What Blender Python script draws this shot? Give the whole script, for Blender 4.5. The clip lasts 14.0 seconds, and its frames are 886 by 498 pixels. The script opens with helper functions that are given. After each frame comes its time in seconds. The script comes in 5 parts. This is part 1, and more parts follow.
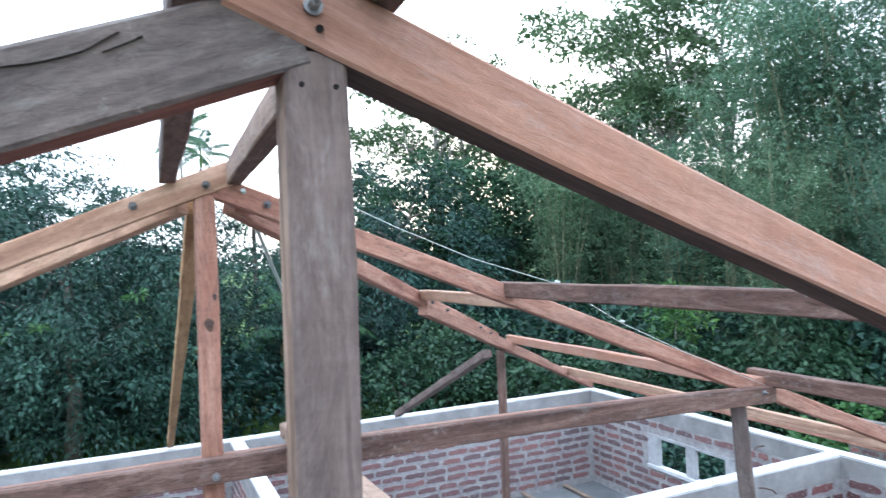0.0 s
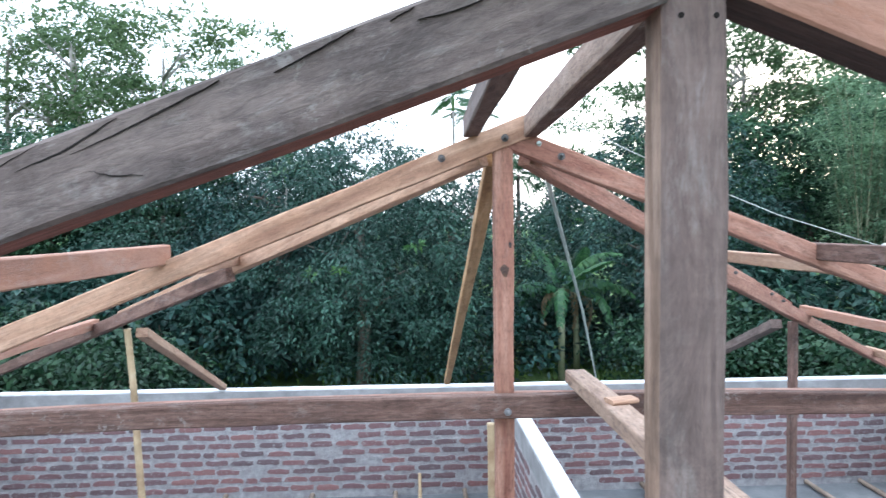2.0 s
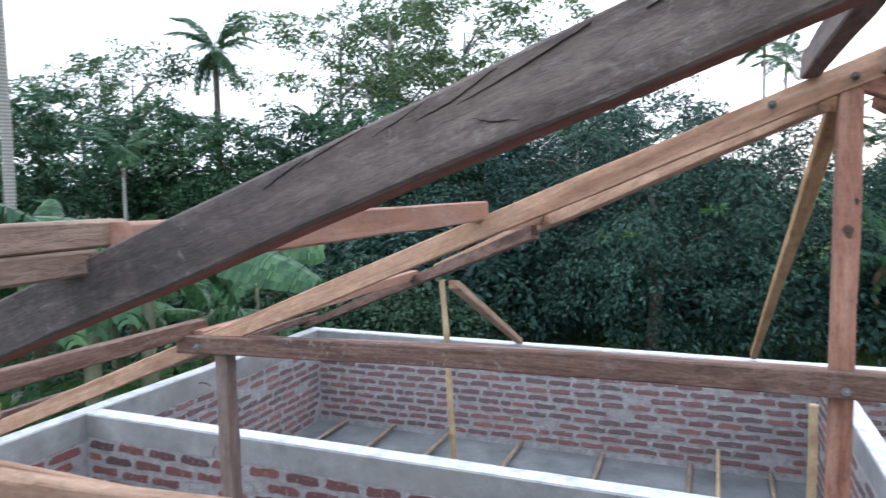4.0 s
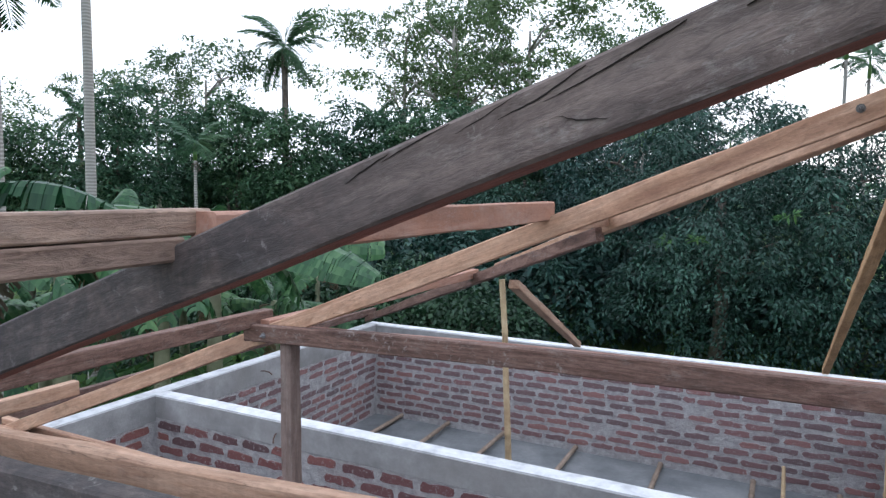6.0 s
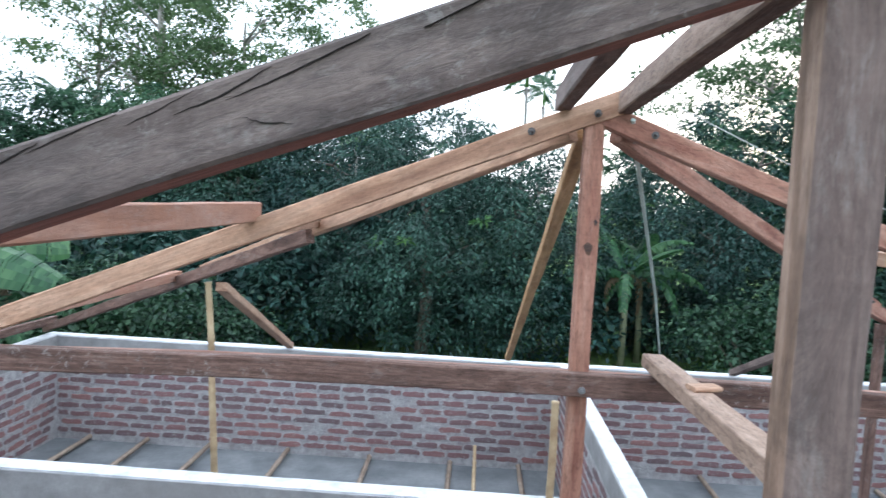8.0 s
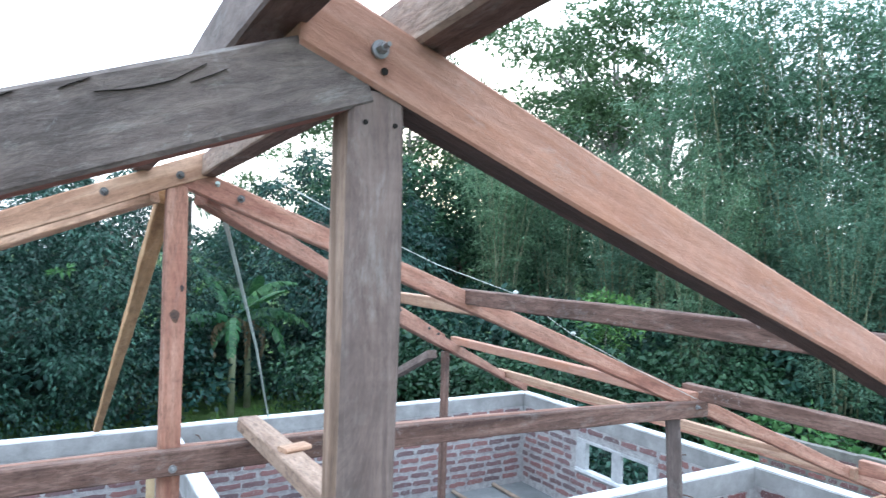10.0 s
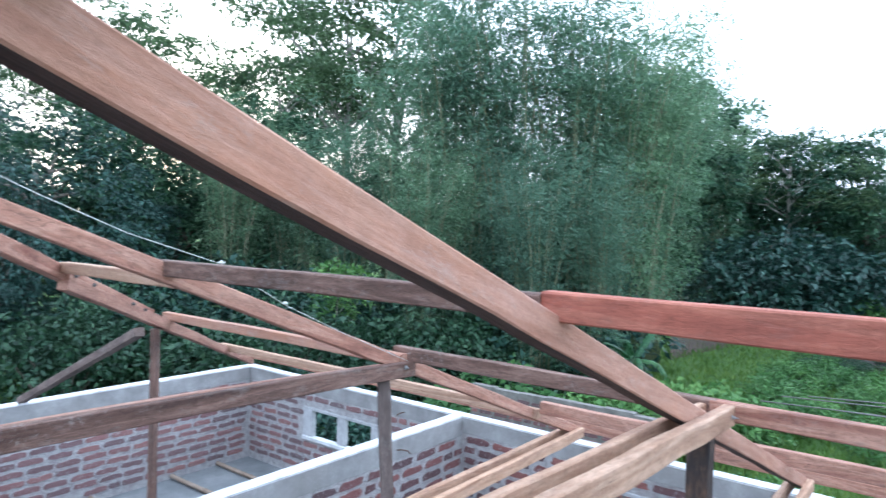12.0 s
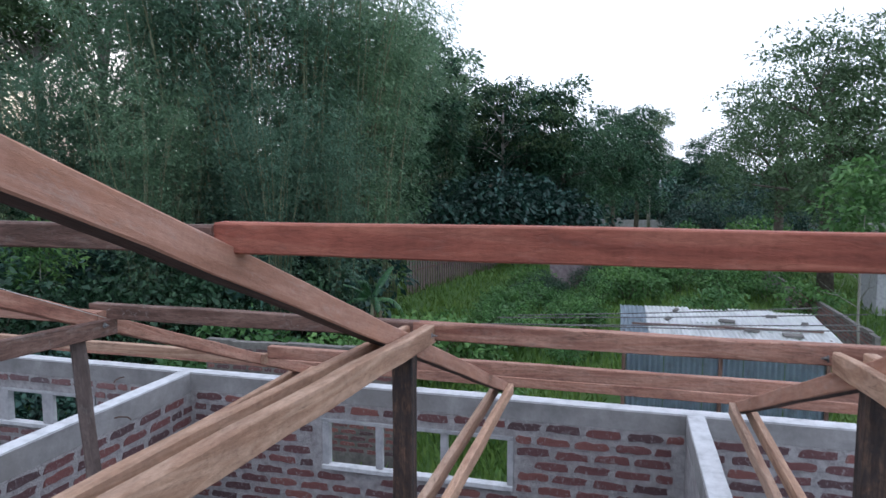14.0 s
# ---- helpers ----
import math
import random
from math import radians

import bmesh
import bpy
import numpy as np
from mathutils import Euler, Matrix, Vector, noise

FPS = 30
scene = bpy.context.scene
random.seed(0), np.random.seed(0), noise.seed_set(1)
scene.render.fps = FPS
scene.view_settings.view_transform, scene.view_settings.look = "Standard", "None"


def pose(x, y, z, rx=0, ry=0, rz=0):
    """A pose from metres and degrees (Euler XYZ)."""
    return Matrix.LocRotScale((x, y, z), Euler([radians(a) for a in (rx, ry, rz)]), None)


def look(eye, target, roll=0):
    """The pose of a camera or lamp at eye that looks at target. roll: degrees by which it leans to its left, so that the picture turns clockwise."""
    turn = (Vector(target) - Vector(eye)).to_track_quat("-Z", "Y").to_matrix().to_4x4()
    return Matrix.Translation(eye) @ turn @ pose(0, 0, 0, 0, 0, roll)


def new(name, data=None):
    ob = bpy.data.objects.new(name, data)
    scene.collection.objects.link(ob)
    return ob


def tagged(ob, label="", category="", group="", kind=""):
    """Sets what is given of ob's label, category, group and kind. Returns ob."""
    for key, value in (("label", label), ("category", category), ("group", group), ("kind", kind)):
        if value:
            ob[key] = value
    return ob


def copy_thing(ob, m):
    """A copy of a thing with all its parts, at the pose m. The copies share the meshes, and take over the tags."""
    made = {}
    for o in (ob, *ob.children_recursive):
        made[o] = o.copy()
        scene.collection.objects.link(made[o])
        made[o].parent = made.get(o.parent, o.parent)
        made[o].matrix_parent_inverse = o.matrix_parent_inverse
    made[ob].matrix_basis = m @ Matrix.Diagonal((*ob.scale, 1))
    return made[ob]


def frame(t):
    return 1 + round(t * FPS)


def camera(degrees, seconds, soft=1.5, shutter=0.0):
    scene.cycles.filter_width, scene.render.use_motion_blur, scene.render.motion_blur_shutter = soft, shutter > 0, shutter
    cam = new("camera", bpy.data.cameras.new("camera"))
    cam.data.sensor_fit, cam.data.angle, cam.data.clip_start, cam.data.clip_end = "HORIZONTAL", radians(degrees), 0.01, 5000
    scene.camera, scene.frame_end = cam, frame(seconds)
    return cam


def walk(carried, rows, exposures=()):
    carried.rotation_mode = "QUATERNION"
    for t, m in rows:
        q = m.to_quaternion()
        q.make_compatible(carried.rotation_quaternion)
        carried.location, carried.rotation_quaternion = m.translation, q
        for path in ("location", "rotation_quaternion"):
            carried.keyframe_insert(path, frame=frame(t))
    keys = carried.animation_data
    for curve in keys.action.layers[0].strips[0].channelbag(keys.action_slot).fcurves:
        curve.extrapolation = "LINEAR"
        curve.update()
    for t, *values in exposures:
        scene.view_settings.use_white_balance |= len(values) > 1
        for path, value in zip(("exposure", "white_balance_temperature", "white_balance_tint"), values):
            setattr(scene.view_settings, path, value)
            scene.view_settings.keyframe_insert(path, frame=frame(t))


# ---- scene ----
cam = camera(67.4, 14.0, soft=1.35, shutter=0.3)
PATH = [
    (0, (-0.211, -2.242, 4.71), (0.626, -0.426, 4.744), -2.2),
    (0.5, (-0.244, -2.243, 4.714), (0.39, -0.347, 4.771), -2.0),
    (1, (-0.265, -2.236, 4.703), (0.235, -0.3, 4.72), -1.3),
    (1.5, (-0.29, -2.235, 4.696), (0.031, -0.262, 4.669), -0.7),
    (2, (-0.318, -2.233, 4.688), (-0.227, -0.236, 4.617), -0.5),
    (2.5, (-0.341, -2.236, 4.68), (-0.428, -0.24, 4.586), 0.2),
    (3, (-0.372, -2.237, 4.676), (-0.75, -0.276, 4.564), -0.3),
    (3.5, (-0.385, -2.246, 4.674), (-0.969, -0.339, 4.532), -0.0),
    (4, (-0.388, -2.255, 4.666), (-1.131, -0.406, 4.496), -0.9),
    (4.2, (-0.388, -2.27, 4.666), (-1.235, -0.466, 4.502), -0.1),
    (6.3, (-0.411, -2.265, 4.664), (-1.329, -0.498, 4.486), 0.6),
    (6.5, (-0.411, -2.264, 4.666), (-1.353, -0.51, 4.481), 0.2),
    (7, (-0.409, -2.249, 4.665), (-0.998, -0.348, 4.46), 1.9),
    (7.5, (-0.398, -2.244, 4.665), (-0.723, -0.279, 4.482), 2.7),
    (8, (-0.387, -2.236, 4.672), (-0.481, -0.244, 4.524), 2.9),
    (8.5, (-0.366, -2.232, 4.686), (-0.173, -0.244, 4.584), 2.7),
    (8.7, (-0.359, -2.226, 4.694), (-0.021, -0.257, 4.609), 2.6),
    (10.8, (-0.307, -2.253, 4.764), (0.928, -0.679, 4.778), 1.7),
    (11, (-0.297, -2.249, 4.762), (0.993, -0.721, 4.754), 2.0),
    (11.5, (-0.273, -2.259, 4.751), (1.204, -0.911, 4.723), 2.5),
    (12, (-0.235, -2.288, 4.746), (1.354, -1.074, 4.7), 1.8),
    (12.5, (-0.217, -2.303, 4.726), (1.59, -1.448, 4.656), 1.5),
    (13, (-0.175, -2.32, 4.712), (1.688, -1.608, 4.556), -0.3),
    (13.5, (-0.17, -2.372, 4.716), (1.734, -1.771, 4.613), 0.8),
    (14, (-0.153, -2.408, 4.704), (1.767, -1.883, 4.511), -0.0),
]
EXPOSURE = [(0, 1.6, 5550, 5), (2, 1.6, 5650, 5), (3.5, 1.2, 5850, 6), (4, 1.08, 5900, 8), (6.5, 0.79, 5950, 10), (7.5, 1.0, 5850, 6), (8.5, 1.5, 5700, 4), (11, 1.72, 5400, 1), (12, 1.58, 5350, 5), (13, 0.76, 5600, 11), (14, 0.48, 5800, 12)]
walk(cam, [(t, look(eye, target, roll)) for t, eye, target, roll in PATH], EXPOSURE)

# ---- world, sun, exposure ----
world = bpy.data.worlds.new("sky")
scene.world = world
world.use_nodes = True
wn = world.node_tree
wn.nodes.clear()
sky = wn.nodes.new("ShaderNodeTexSky")
sky.sky_type = "NISHITA"
sky.sun_disc = False
sky.sun_elevation = radians(7)
sky.sun_rotation = radians(32)
sky.air_density, sky.dust_density, sky.ozone_density = 1.0, 2.5, 1.0
haze = wn.nodes.new("ShaderNodeMix")
haze.data_type = "RGBA"
haze.inputs[0].default_value = 0.75
haze.inputs[7].default_value = (13.2, 13.6, 14.6, 1)  # thin high cloud in front of the blue
wn.links.new(sky.outputs[0], haze.inputs[6])
back = wn.nodes.new("ShaderNodeBackground")
back.inputs[1].default_value = 0.1
wn.links.new(haze.outputs[2], back.inputs[0])
wout = wn.nodes.new("ShaderNodeOutputWorld")
wn.links.new(back.outputs[0], wout.inputs[0])
lamp = bpy.data.lights.new("sun", "SUN")
lamp.energy, lamp.angle, lamp.color = 0.35, radians(14), (1.0, 0.86, 0.74)
sun = new("sun", lamp)
az, el = radians(32), radians(7)
sun.matrix_basis = look((0, 0, 60), (-60 * math.sin(az) * math.cos(el), -60 * math.cos(az) * math.cos(el), 60 - 60 * math.sin(el)))


# ---- materials ----
def base_mat(name, rough=0.8):
    m = bpy.data.materials.new(name)
    m.use_nodes = True
    p = m.node_tree.nodes["Principled BSDF"]
    p.inputs["Roughness"].default_value = rough
    p.inputs["Specular IOR Level"].default_value = 0.3
    return m, m.node_tree, p


def node(nt, kind, **inputs):
    n = nt.nodes.new(kind)
    for k, v in inputs.items():
        n.inputs[k].default_value = v
    return n


def noise_at(nt, vec, scale, detail=4.0, rough=0.6, dist=0.0):
    n = node(nt, "ShaderNodeTexNoise", Scale=scale, Detail=detail, Roughness=rough, Distortion=dist)
    if vec is not None:
        nt.links.new(vec, n.inputs["Vector"])
    return n.outputs["Fac"]


def ramp(nt, fac, stops):
    r = nt.nodes.new("ShaderNodeValToRGB")
    e = r.color_ramp.elements
    while len(e) < len(stops):
        e.new(0.5)
    for el_, (pos, col) in zip(e, stops):
        el_.position = pos
        el_.color = (*col, 1) if len(col) == 3 else col
    nt.links.new(fac, r.inputs["Fac"])
    return r.outputs["Color"]


def mixc(nt, fac, a, b, blend="MIX"):
    m = nt.nodes.new("ShaderNodeMix")
    m.data_type = "RGBA"
    m.blend_type = blend
    for sock, v in ((m.inputs[0], fac), (m.inputs[6], a), (m.inputs[7], b)):
        if isinstance(v, (int, float)):
            sock.default_value = v
        elif isinstance(v, tuple):
            sock.default_value = (*v, 1)
        else:
            nt.links.new(v, sock)
    return m.outputs[2]


def bump(nt, p, height, strength=0.4, distance=0.01):
    b = node(nt, "ShaderNodeBump", Strength=strength, Distance=distance)
    nt.links.new(height, b.inputs["Height"])
    nt.links.new(b.outputs[0], p.inputs["Normal"])


def wood_mat(name, dark, mid, light, stain=(0.05, 0.04, 0.035), stain_amount=0.4, pale=0.0, cracks=0.5, rough=0.75, specks=0.0, mould=0.0, calm=0.8, chips=0.35, low_end=None):
    """Sawn timber with the grain along the local x of its object."""
    m, nt, p = base_mat(name, rough)
    tc = nt.nodes.new("ShaderNodeTexCoord")
    info = nt.nodes.new("ShaderNodeObjectInfo")
    off = node(nt, "ShaderNodeVectorMath")
    off.operation = "MULTIPLY_ADD"
    nt.links.new(info.outputs["Random"], off.inputs[0])
    off.inputs[1].default_value = (31, 17, 23)
    nt.links.new(tc.outputs["Object"], off.inputs[2])
    fine = nt.nodes.new("ShaderNodeMapping")
    fine.inputs["Scale"].default_value = (4.0, 50, 50)
    nt.links.new(off.outputs[0], fine.inputs[0])
    wide = nt.nodes.new("ShaderNodeMapping")
    wide.inputs["Scale"].default_value = (1.1, 12, 12)
    nt.links.new(off.outputs[0], wide.inputs[0])
    blot = nt.nodes.new("ShaderNodeMapping")
    blot.inputs["Scale"].default_value = (2.2, 6, 6)
    nt.links.new(off.outputs[0], blot.inputs[0])
    g1 = noise_at(nt, fine.outputs[0], 1.0, 5, 0.65, 0.3)
    g2 = noise_at(nt, wide.outputs[0], 1.0, 4, 0.55, 1.2)
    g3 = noise_at(nt, blot.outputs[0], 1.0, 5, 0.7, 0.6)
    col = ramp(nt, g2, [(0.3, dark), (0.44, mid), (0.5, light), (0.58, mid), (0.7, light)])
    col = mixc(nt, ramp(nt, g1, [(0.4, (0.0,) * 3), (0.8, (0.3,) * 3)]), col, dark)
    tone = ramp(nt, info.outputs["Random"], [(0.0, (0.86, 0.88, 0.9)), (1.0, (1.1, 1.05, 1.0))])
    col = mixc(nt, 1.0, col, tone, "MULTIPLY")
    stretch = nt.nodes.new("ShaderNodeMapping")
    stretch.inputs["Scale"].default_value = (9, 24, 24)
    nt.links.new(off.outputs[0], stretch.inputs[0])
    g5 = noise_at(nt, stretch.outputs[0], 1.0, 9, 0.74, 0.5)
    col = mixc(nt, 1.0, col, ramp(nt, g5, [(0.3, (0.56 + 0.26 * calm, 0.54 + 0.26 * calm, 0.53 + 0.26 * calm)), (0.5, (1.0, 1.0, 1.0)), (0.7, (1.26 - 0.14 * calm, 1.25 - 0.14 * calm, 1.24 - 0.14 * calm))]), "MULTIPLY")
    saw = nt.nodes.new("ShaderNodeMapping")
    saw.inputs["Scale"].default_value = (120, 14, 14)
    nt.links.new(off.outputs[0], saw.inputs[0])
    g6 = noise_at(nt, saw.outputs[0], 1.0, 2, 0.5)
    col = mixc(nt, 1.0, col, ramp(nt, g6, [(0.35, (0.96, 0.955, 0.95)), (0.65, (1.03, 1.03, 1.03))]), "MULTIPLY")
    smask = ramp(nt, g3, [(0.48, (0,) * 3), (0.72, (stain_amount,) * 3)])
    col = mixc(nt, smask, col, stain)
    nick = nt.nodes.new("ShaderNodeMapping")
    nick.inputs["Scale"].default_value = (26, 105, 105)
    nt.links.new(off.outputs[0], nick.inputs[0])
    g11 = noise_at(nt, nick.outputs[0], 1.0, 5, 0.72, 0.7)
    col = mixc(nt, 1.0, col, ramp(nt, g11, [(0.34, (1 - 0.6 * chips,) * 3), (0.48, (1.0,) * 3), (0.68, (1 + 0.4 * chips,) * 3)]), "MULTIPLY")
    if pale:
        g4 = noise_at(nt, blot.outputs[0], 3.1, 8, 0.8, 0.3)
        pmask = ramp(nt, g4, [(0.54, (0,) * 3), (0.7, (pale,) * 3)])
        col = mixc(nt, pmask, col, (0.42, 0.40, 0.38))
    if mould:
        g9 = noise_at(nt, blot.outputs[0], 2.4, 10, 0.82, 0.8)
        g10 = noise_at(nt, off.outputs[0], 1.3, 3, 0.6)
        mm = mixc(nt, 1.0, ramp(nt, g9, [(0.46, (0,) * 3), (0.6, (mould,) * 3)]), ramp(nt, g10, [(0.4, (0.15,) * 3), (0.62, (1,) * 3)]), "MULTIPLY")
        col = mixc(nt, mm, col, (0.022, 0.02, 0.021))
    if low_end:  # black mildew that has spread along the lower part of the length
        sep = nt.nodes.new("ShaderNodeSeparateXYZ")
        nt.links.new(tc.outputs["Object"], sep.inputs[0])
        wet = node(nt, "ShaderNodeMapRange")
        wet.inputs["From Min"].default_value, wet.inputs["From Max"].default_value = low_end
        nt.links.new(sep.outputs["X"], wet.inputs["Value"])
        g12 = noise_at(nt, off.outputs[0], 14.0, 9, 0.78, 0.5)
        spread = mixc(nt, 1.0, ramp(nt, wet.outputs[0], [(0.0, (0,) * 3), (1.0, (0.7,) * 3)]), ramp(nt, g12, [(0.36, (0.25,) * 3), (0.56, (1,) * 3)]), "MULTIPLY")
        col = mixc(nt, spread, col, (0.03, 0.03, 0.034))
    if specks:
        g7 = noise_at(nt, off.outputs[0], 42.0, 6, 0.75, 0.4)
        g8 = noise_at(nt, off.outputs[0], 3.5, 3, 0.6)
        sm = mixc(nt, 1.0, ramp(nt, g7, [(0.57, (0,) * 3), (0.64, (specks,) * 3)]), ramp(nt, g8, [(0.52, (0,) * 3), (0.6, (1,) * 3)]), "MULTIPLY")
        col = mixc(nt, sm, col, (0.5, 0.48, 0.46))
    if cracks:
        band = ramp(nt, g2, [(0.538, (0,) * 3), (0.544, (1,) * 3), (0.55, (0,) * 3)])
        gate = ramp(nt, noise_at(nt, blot.outputs[0], 0.7, 2), [(0.5, (0,) * 3), (0.58, (cracks,) * 3)])
        cm = mixc(nt, 1.0, band, gate, "MULTIPLY")
        col = mixc(nt, cm, col, (0.012, 0.01, 0.009))
    nt.links.new(col, p.inputs["Base Color"])
    bump(nt, p, mixc(nt, 0.5, mixc(nt, 0.5, g1, g5), g11), 0.45 + 0.35 * chips, 0.006 + 0.006 * chips)
    return m


W_GREY = wood_mat("weathered_grey_timber", (0.1, 0.08, 0.075), (0.145, 0.12, 0.114), (0.195, 0.163, 0.153), (0.045, 0.04, 0.042), 0.7, 0.5, 0.3, specks=0.3, mould=0.5, calm=0.6, chips=0.5, low_end=(0.62, 1.05))
W_POST = wood_mat("weathered_post_timber", (0.13, 0.097, 0.089), (0.172, 0.13, 0.119), (0.21, 0.164, 0.151), (0.06, 0.045, 0.043), 0.7, 0.35, 0.5, specks=0.04, mould=0.55, calm=0.8, chips=0.25)
W_SIDE = wood_mat("brown_mottled_timber", (0.12, 0.08, 0.06), (0.26, 0.18, 0.136), (0.36, 0.265, 0.21), (0.05, 0.033, 0.026), 0.7, 0.1, 0.4, mould=0.3, calm=0.2)
W_UNDER = wood_mat("dark_red_sawn_edge", (0.1, 0.04, 0.03), (0.2, 0.08, 0.06), (0.27, 0.115, 0.09), (0.05, 0.024, 0.02), 0.5, 0.0, 0.0)
W_DARK = wood_mat("dark_blotched_timber", (0.03, 0.018, 0.014), (0.1, 0.057, 0.04), (0.23, 0.135, 0.088), (0.012, 0.01, 0.009), 1.0, 0.08, 0.5, mould=0.9, calm=0.0, chips=1.0, low_end=(-1.0, -0.5))
W_BLACK = wood_mat("near_black_timber", (0.028, 0.018, 0.016), (0.055, 0.034, 0.03), (0.09, 0.058, 0.05), (0.016, 0.012, 0.011), 0.8, 0.0, 0.0)
W_ORANGE = wood_mat("orange_brown_timber", (0.27, 0.14, 0.1), (0.345, 0.19, 0.14), (0.4, 0.24, 0.185), (0.4, 0.17, 0.08), 0.4, 0.35, 0.0, calm=1.0, chips=0.2)
W_DULL = wood_mat("dull_greyish_tan_timber", (0.2, 0.135, 0.105), (0.3, 0.215, 0.17), (0.37, 0.28, 0.225), (0.13, 0.085, 0.07), 0.6, 0.2, 0.7, chips=0.6)
W_RED = wood_mat("red_sawn_timber", (0.18, 0.055, 0.04), (0.29, 0.1, 0.071), (0.36, 0.145, 0.105), (0.14, 0.045, 0.035), 0.4, 0.1, 0.0)
W_TAN = wood_mat("pale_tan_timber", (0.255, 0.148, 0.1), (0.39, 0.248, 0.172), (0.475, 0.327, 0.24), (0.19, 0.105, 0.08), 0.45, 0.1, 0.6)
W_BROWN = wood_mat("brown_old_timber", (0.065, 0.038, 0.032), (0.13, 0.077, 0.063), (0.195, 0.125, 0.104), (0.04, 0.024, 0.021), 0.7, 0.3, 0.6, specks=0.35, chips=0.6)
W_PINK = wood_mat("pinkish_brown_timber", (0.21, 0.09, 0.066), (0.325, 0.172, 0.127), (0.4, 0.24, 0.185), (0.1, 0.04, 0.034), 0.6, 0.15, 0.6, chips=0.5)
W_YELLOW = wood_mat("yellow_brown_timber", (0.26, 0.15, 0.07), (0.40, 0.25, 0.125), (0.48, 0.32, 0.18), (0.14, 0.06, 0.03), 0.5, 0.0, 0.3)


def bamboo_mat():
    m, nt, p = base_mat("dry_bamboo", 0.5)
    tc = nt.nodes.new("ShaderNodeTexCoord")
    g = noise_at(nt, tc.outputs["Object"], 6.0, 5, 0.7)
    col = ramp(nt, g, [(0.3, (0.28, 0.19, 0.11)), (0.6, (0.48, 0.37, 0.23)), (0.8, (0.55, 0.46, 0.32))])
    nt.links.new(col, p.inputs["Base Color"])
    bump(nt, p, g, 0.2, 0.005)
    return m


M_BAMBOO = bamboo_mat()


def rough_mat(name, c1, c2, c3, scale=6.0, fine=60.0, rough=0.9, bstr=0.5, stain=None):
    m, nt, p = base_mat(name, rough)
    geo = nt.nodes.new("ShaderNodeNewGeometry")
    a = noise_at(nt, geo.outputs["Position"], scale, 6, 0.65)
    b = noise_at(nt, geo.outputs["Position"], fine, 4, 0.7)
    col = ramp(nt, a, [(0.3, c1), (0.5, c2), (0.7, c3)])
    col = mixc(nt, ramp(nt, b, [(0.4, (0,) * 3), (0.8, (0.35,) * 3)]), col, c1)
    if stain:
        s = noise_at(nt, geo.outputs["Position"], scale * 0.3, 5, 0.7, 0.4)
        col = mixc(nt, ramp(nt, s, [(0.5, (0,) * 3), (0.68, (0.6,) * 3)]), col, stain)
    nt.links.new(col, p.inputs["Base Color"])
    bump(nt, p, b, bstr, 0.01 if bstr < 0.9 else 0.025)
    return m


M_MORTAR = rough_mat("grey_mortar", (0.27, 0.26, 0.267), (0.41, 0.4, 0.408), (0.53, 0.52, 0.528), 16, 45, 0.95, 1.0, (0.3, 0.265, 0.26))
M_RING = rough_mat("grey_concrete", (0.19, 0.188, 0.19), (0.28, 0.277, 0.28), (0.38, 0.377, 0.38), 4, 50, 0.9, 0.4, (0.24, 0.23, 0.225))
M_CAP = rough_mat("whitewashed_cement", (0.4, 0.41, 0.43), (0.6, 0.61, 0.63), (0.72, 0.73, 0.75), 7, 60, 0.85, 0.3)
M_SLAB = rough_mat("damp_grey_screed", (0.115, 0.125, 0.135), (0.18, 0.19, 0.2), (0.25, 0.26, 0.27), 2.5, 30, 0.6, 0.3)
M_FRAME = rough_mat("pale_cement_frame", (0.3, 0.305, 0.32), (0.41, 0.415, 0.43), (0.51, 0.515, 0.53), 9, 70, 0.9, 0.3)


def brick_mat(name, dust):
    m, nt, p = base_mat(name, 0.95)
    geo = nt.nodes.new("ShaderNodeNewGeometry")
    info = nt.nodes.new("ShaderNodeObjectInfo")
    n1 = noise_at(nt, geo.outputs["Position"], 30, 9, 0.74, 0.3)
    n2 = noise_at(nt, geo.outputs["Position"], 90, 4, 0.7)
    isl = ramp(nt, info.outputs["Random"], [(0.0, (0.075, 0.045, 0.05)), (0.35, (0.13, 0.056, 0.058)), (0.7, (0.19, 0.07, 0.065)), (1.0, (0.26, 0.1, 0.082))])
    col = mixc(nt, ramp(nt, n2, [(0.4, (0,) * 3), (0.8, (0.5,) * 3)]), isl, (0.11, 0.05, 0.045))
    col = mixc(nt, dust, col, (0.4, 0.35, 0.37))
    smear = ramp(nt, n1, [(0.55, (0,) * 3), (0.64, (0.7,) * 3)])
    col = mixc(nt, smear, col, (0.42, 0.405, 0.41))
    nt.links.new(col, p.inputs["Base Color"])
    bump(nt, p, mixc(nt, 0.5, n1, n2), 0.8, 0.02)
    return m


M_BRICK = brick_mat("red_brick", 0.06)
M_BRICK_DUSTY = brick_mat("cement_dusted_brick", 0.2)


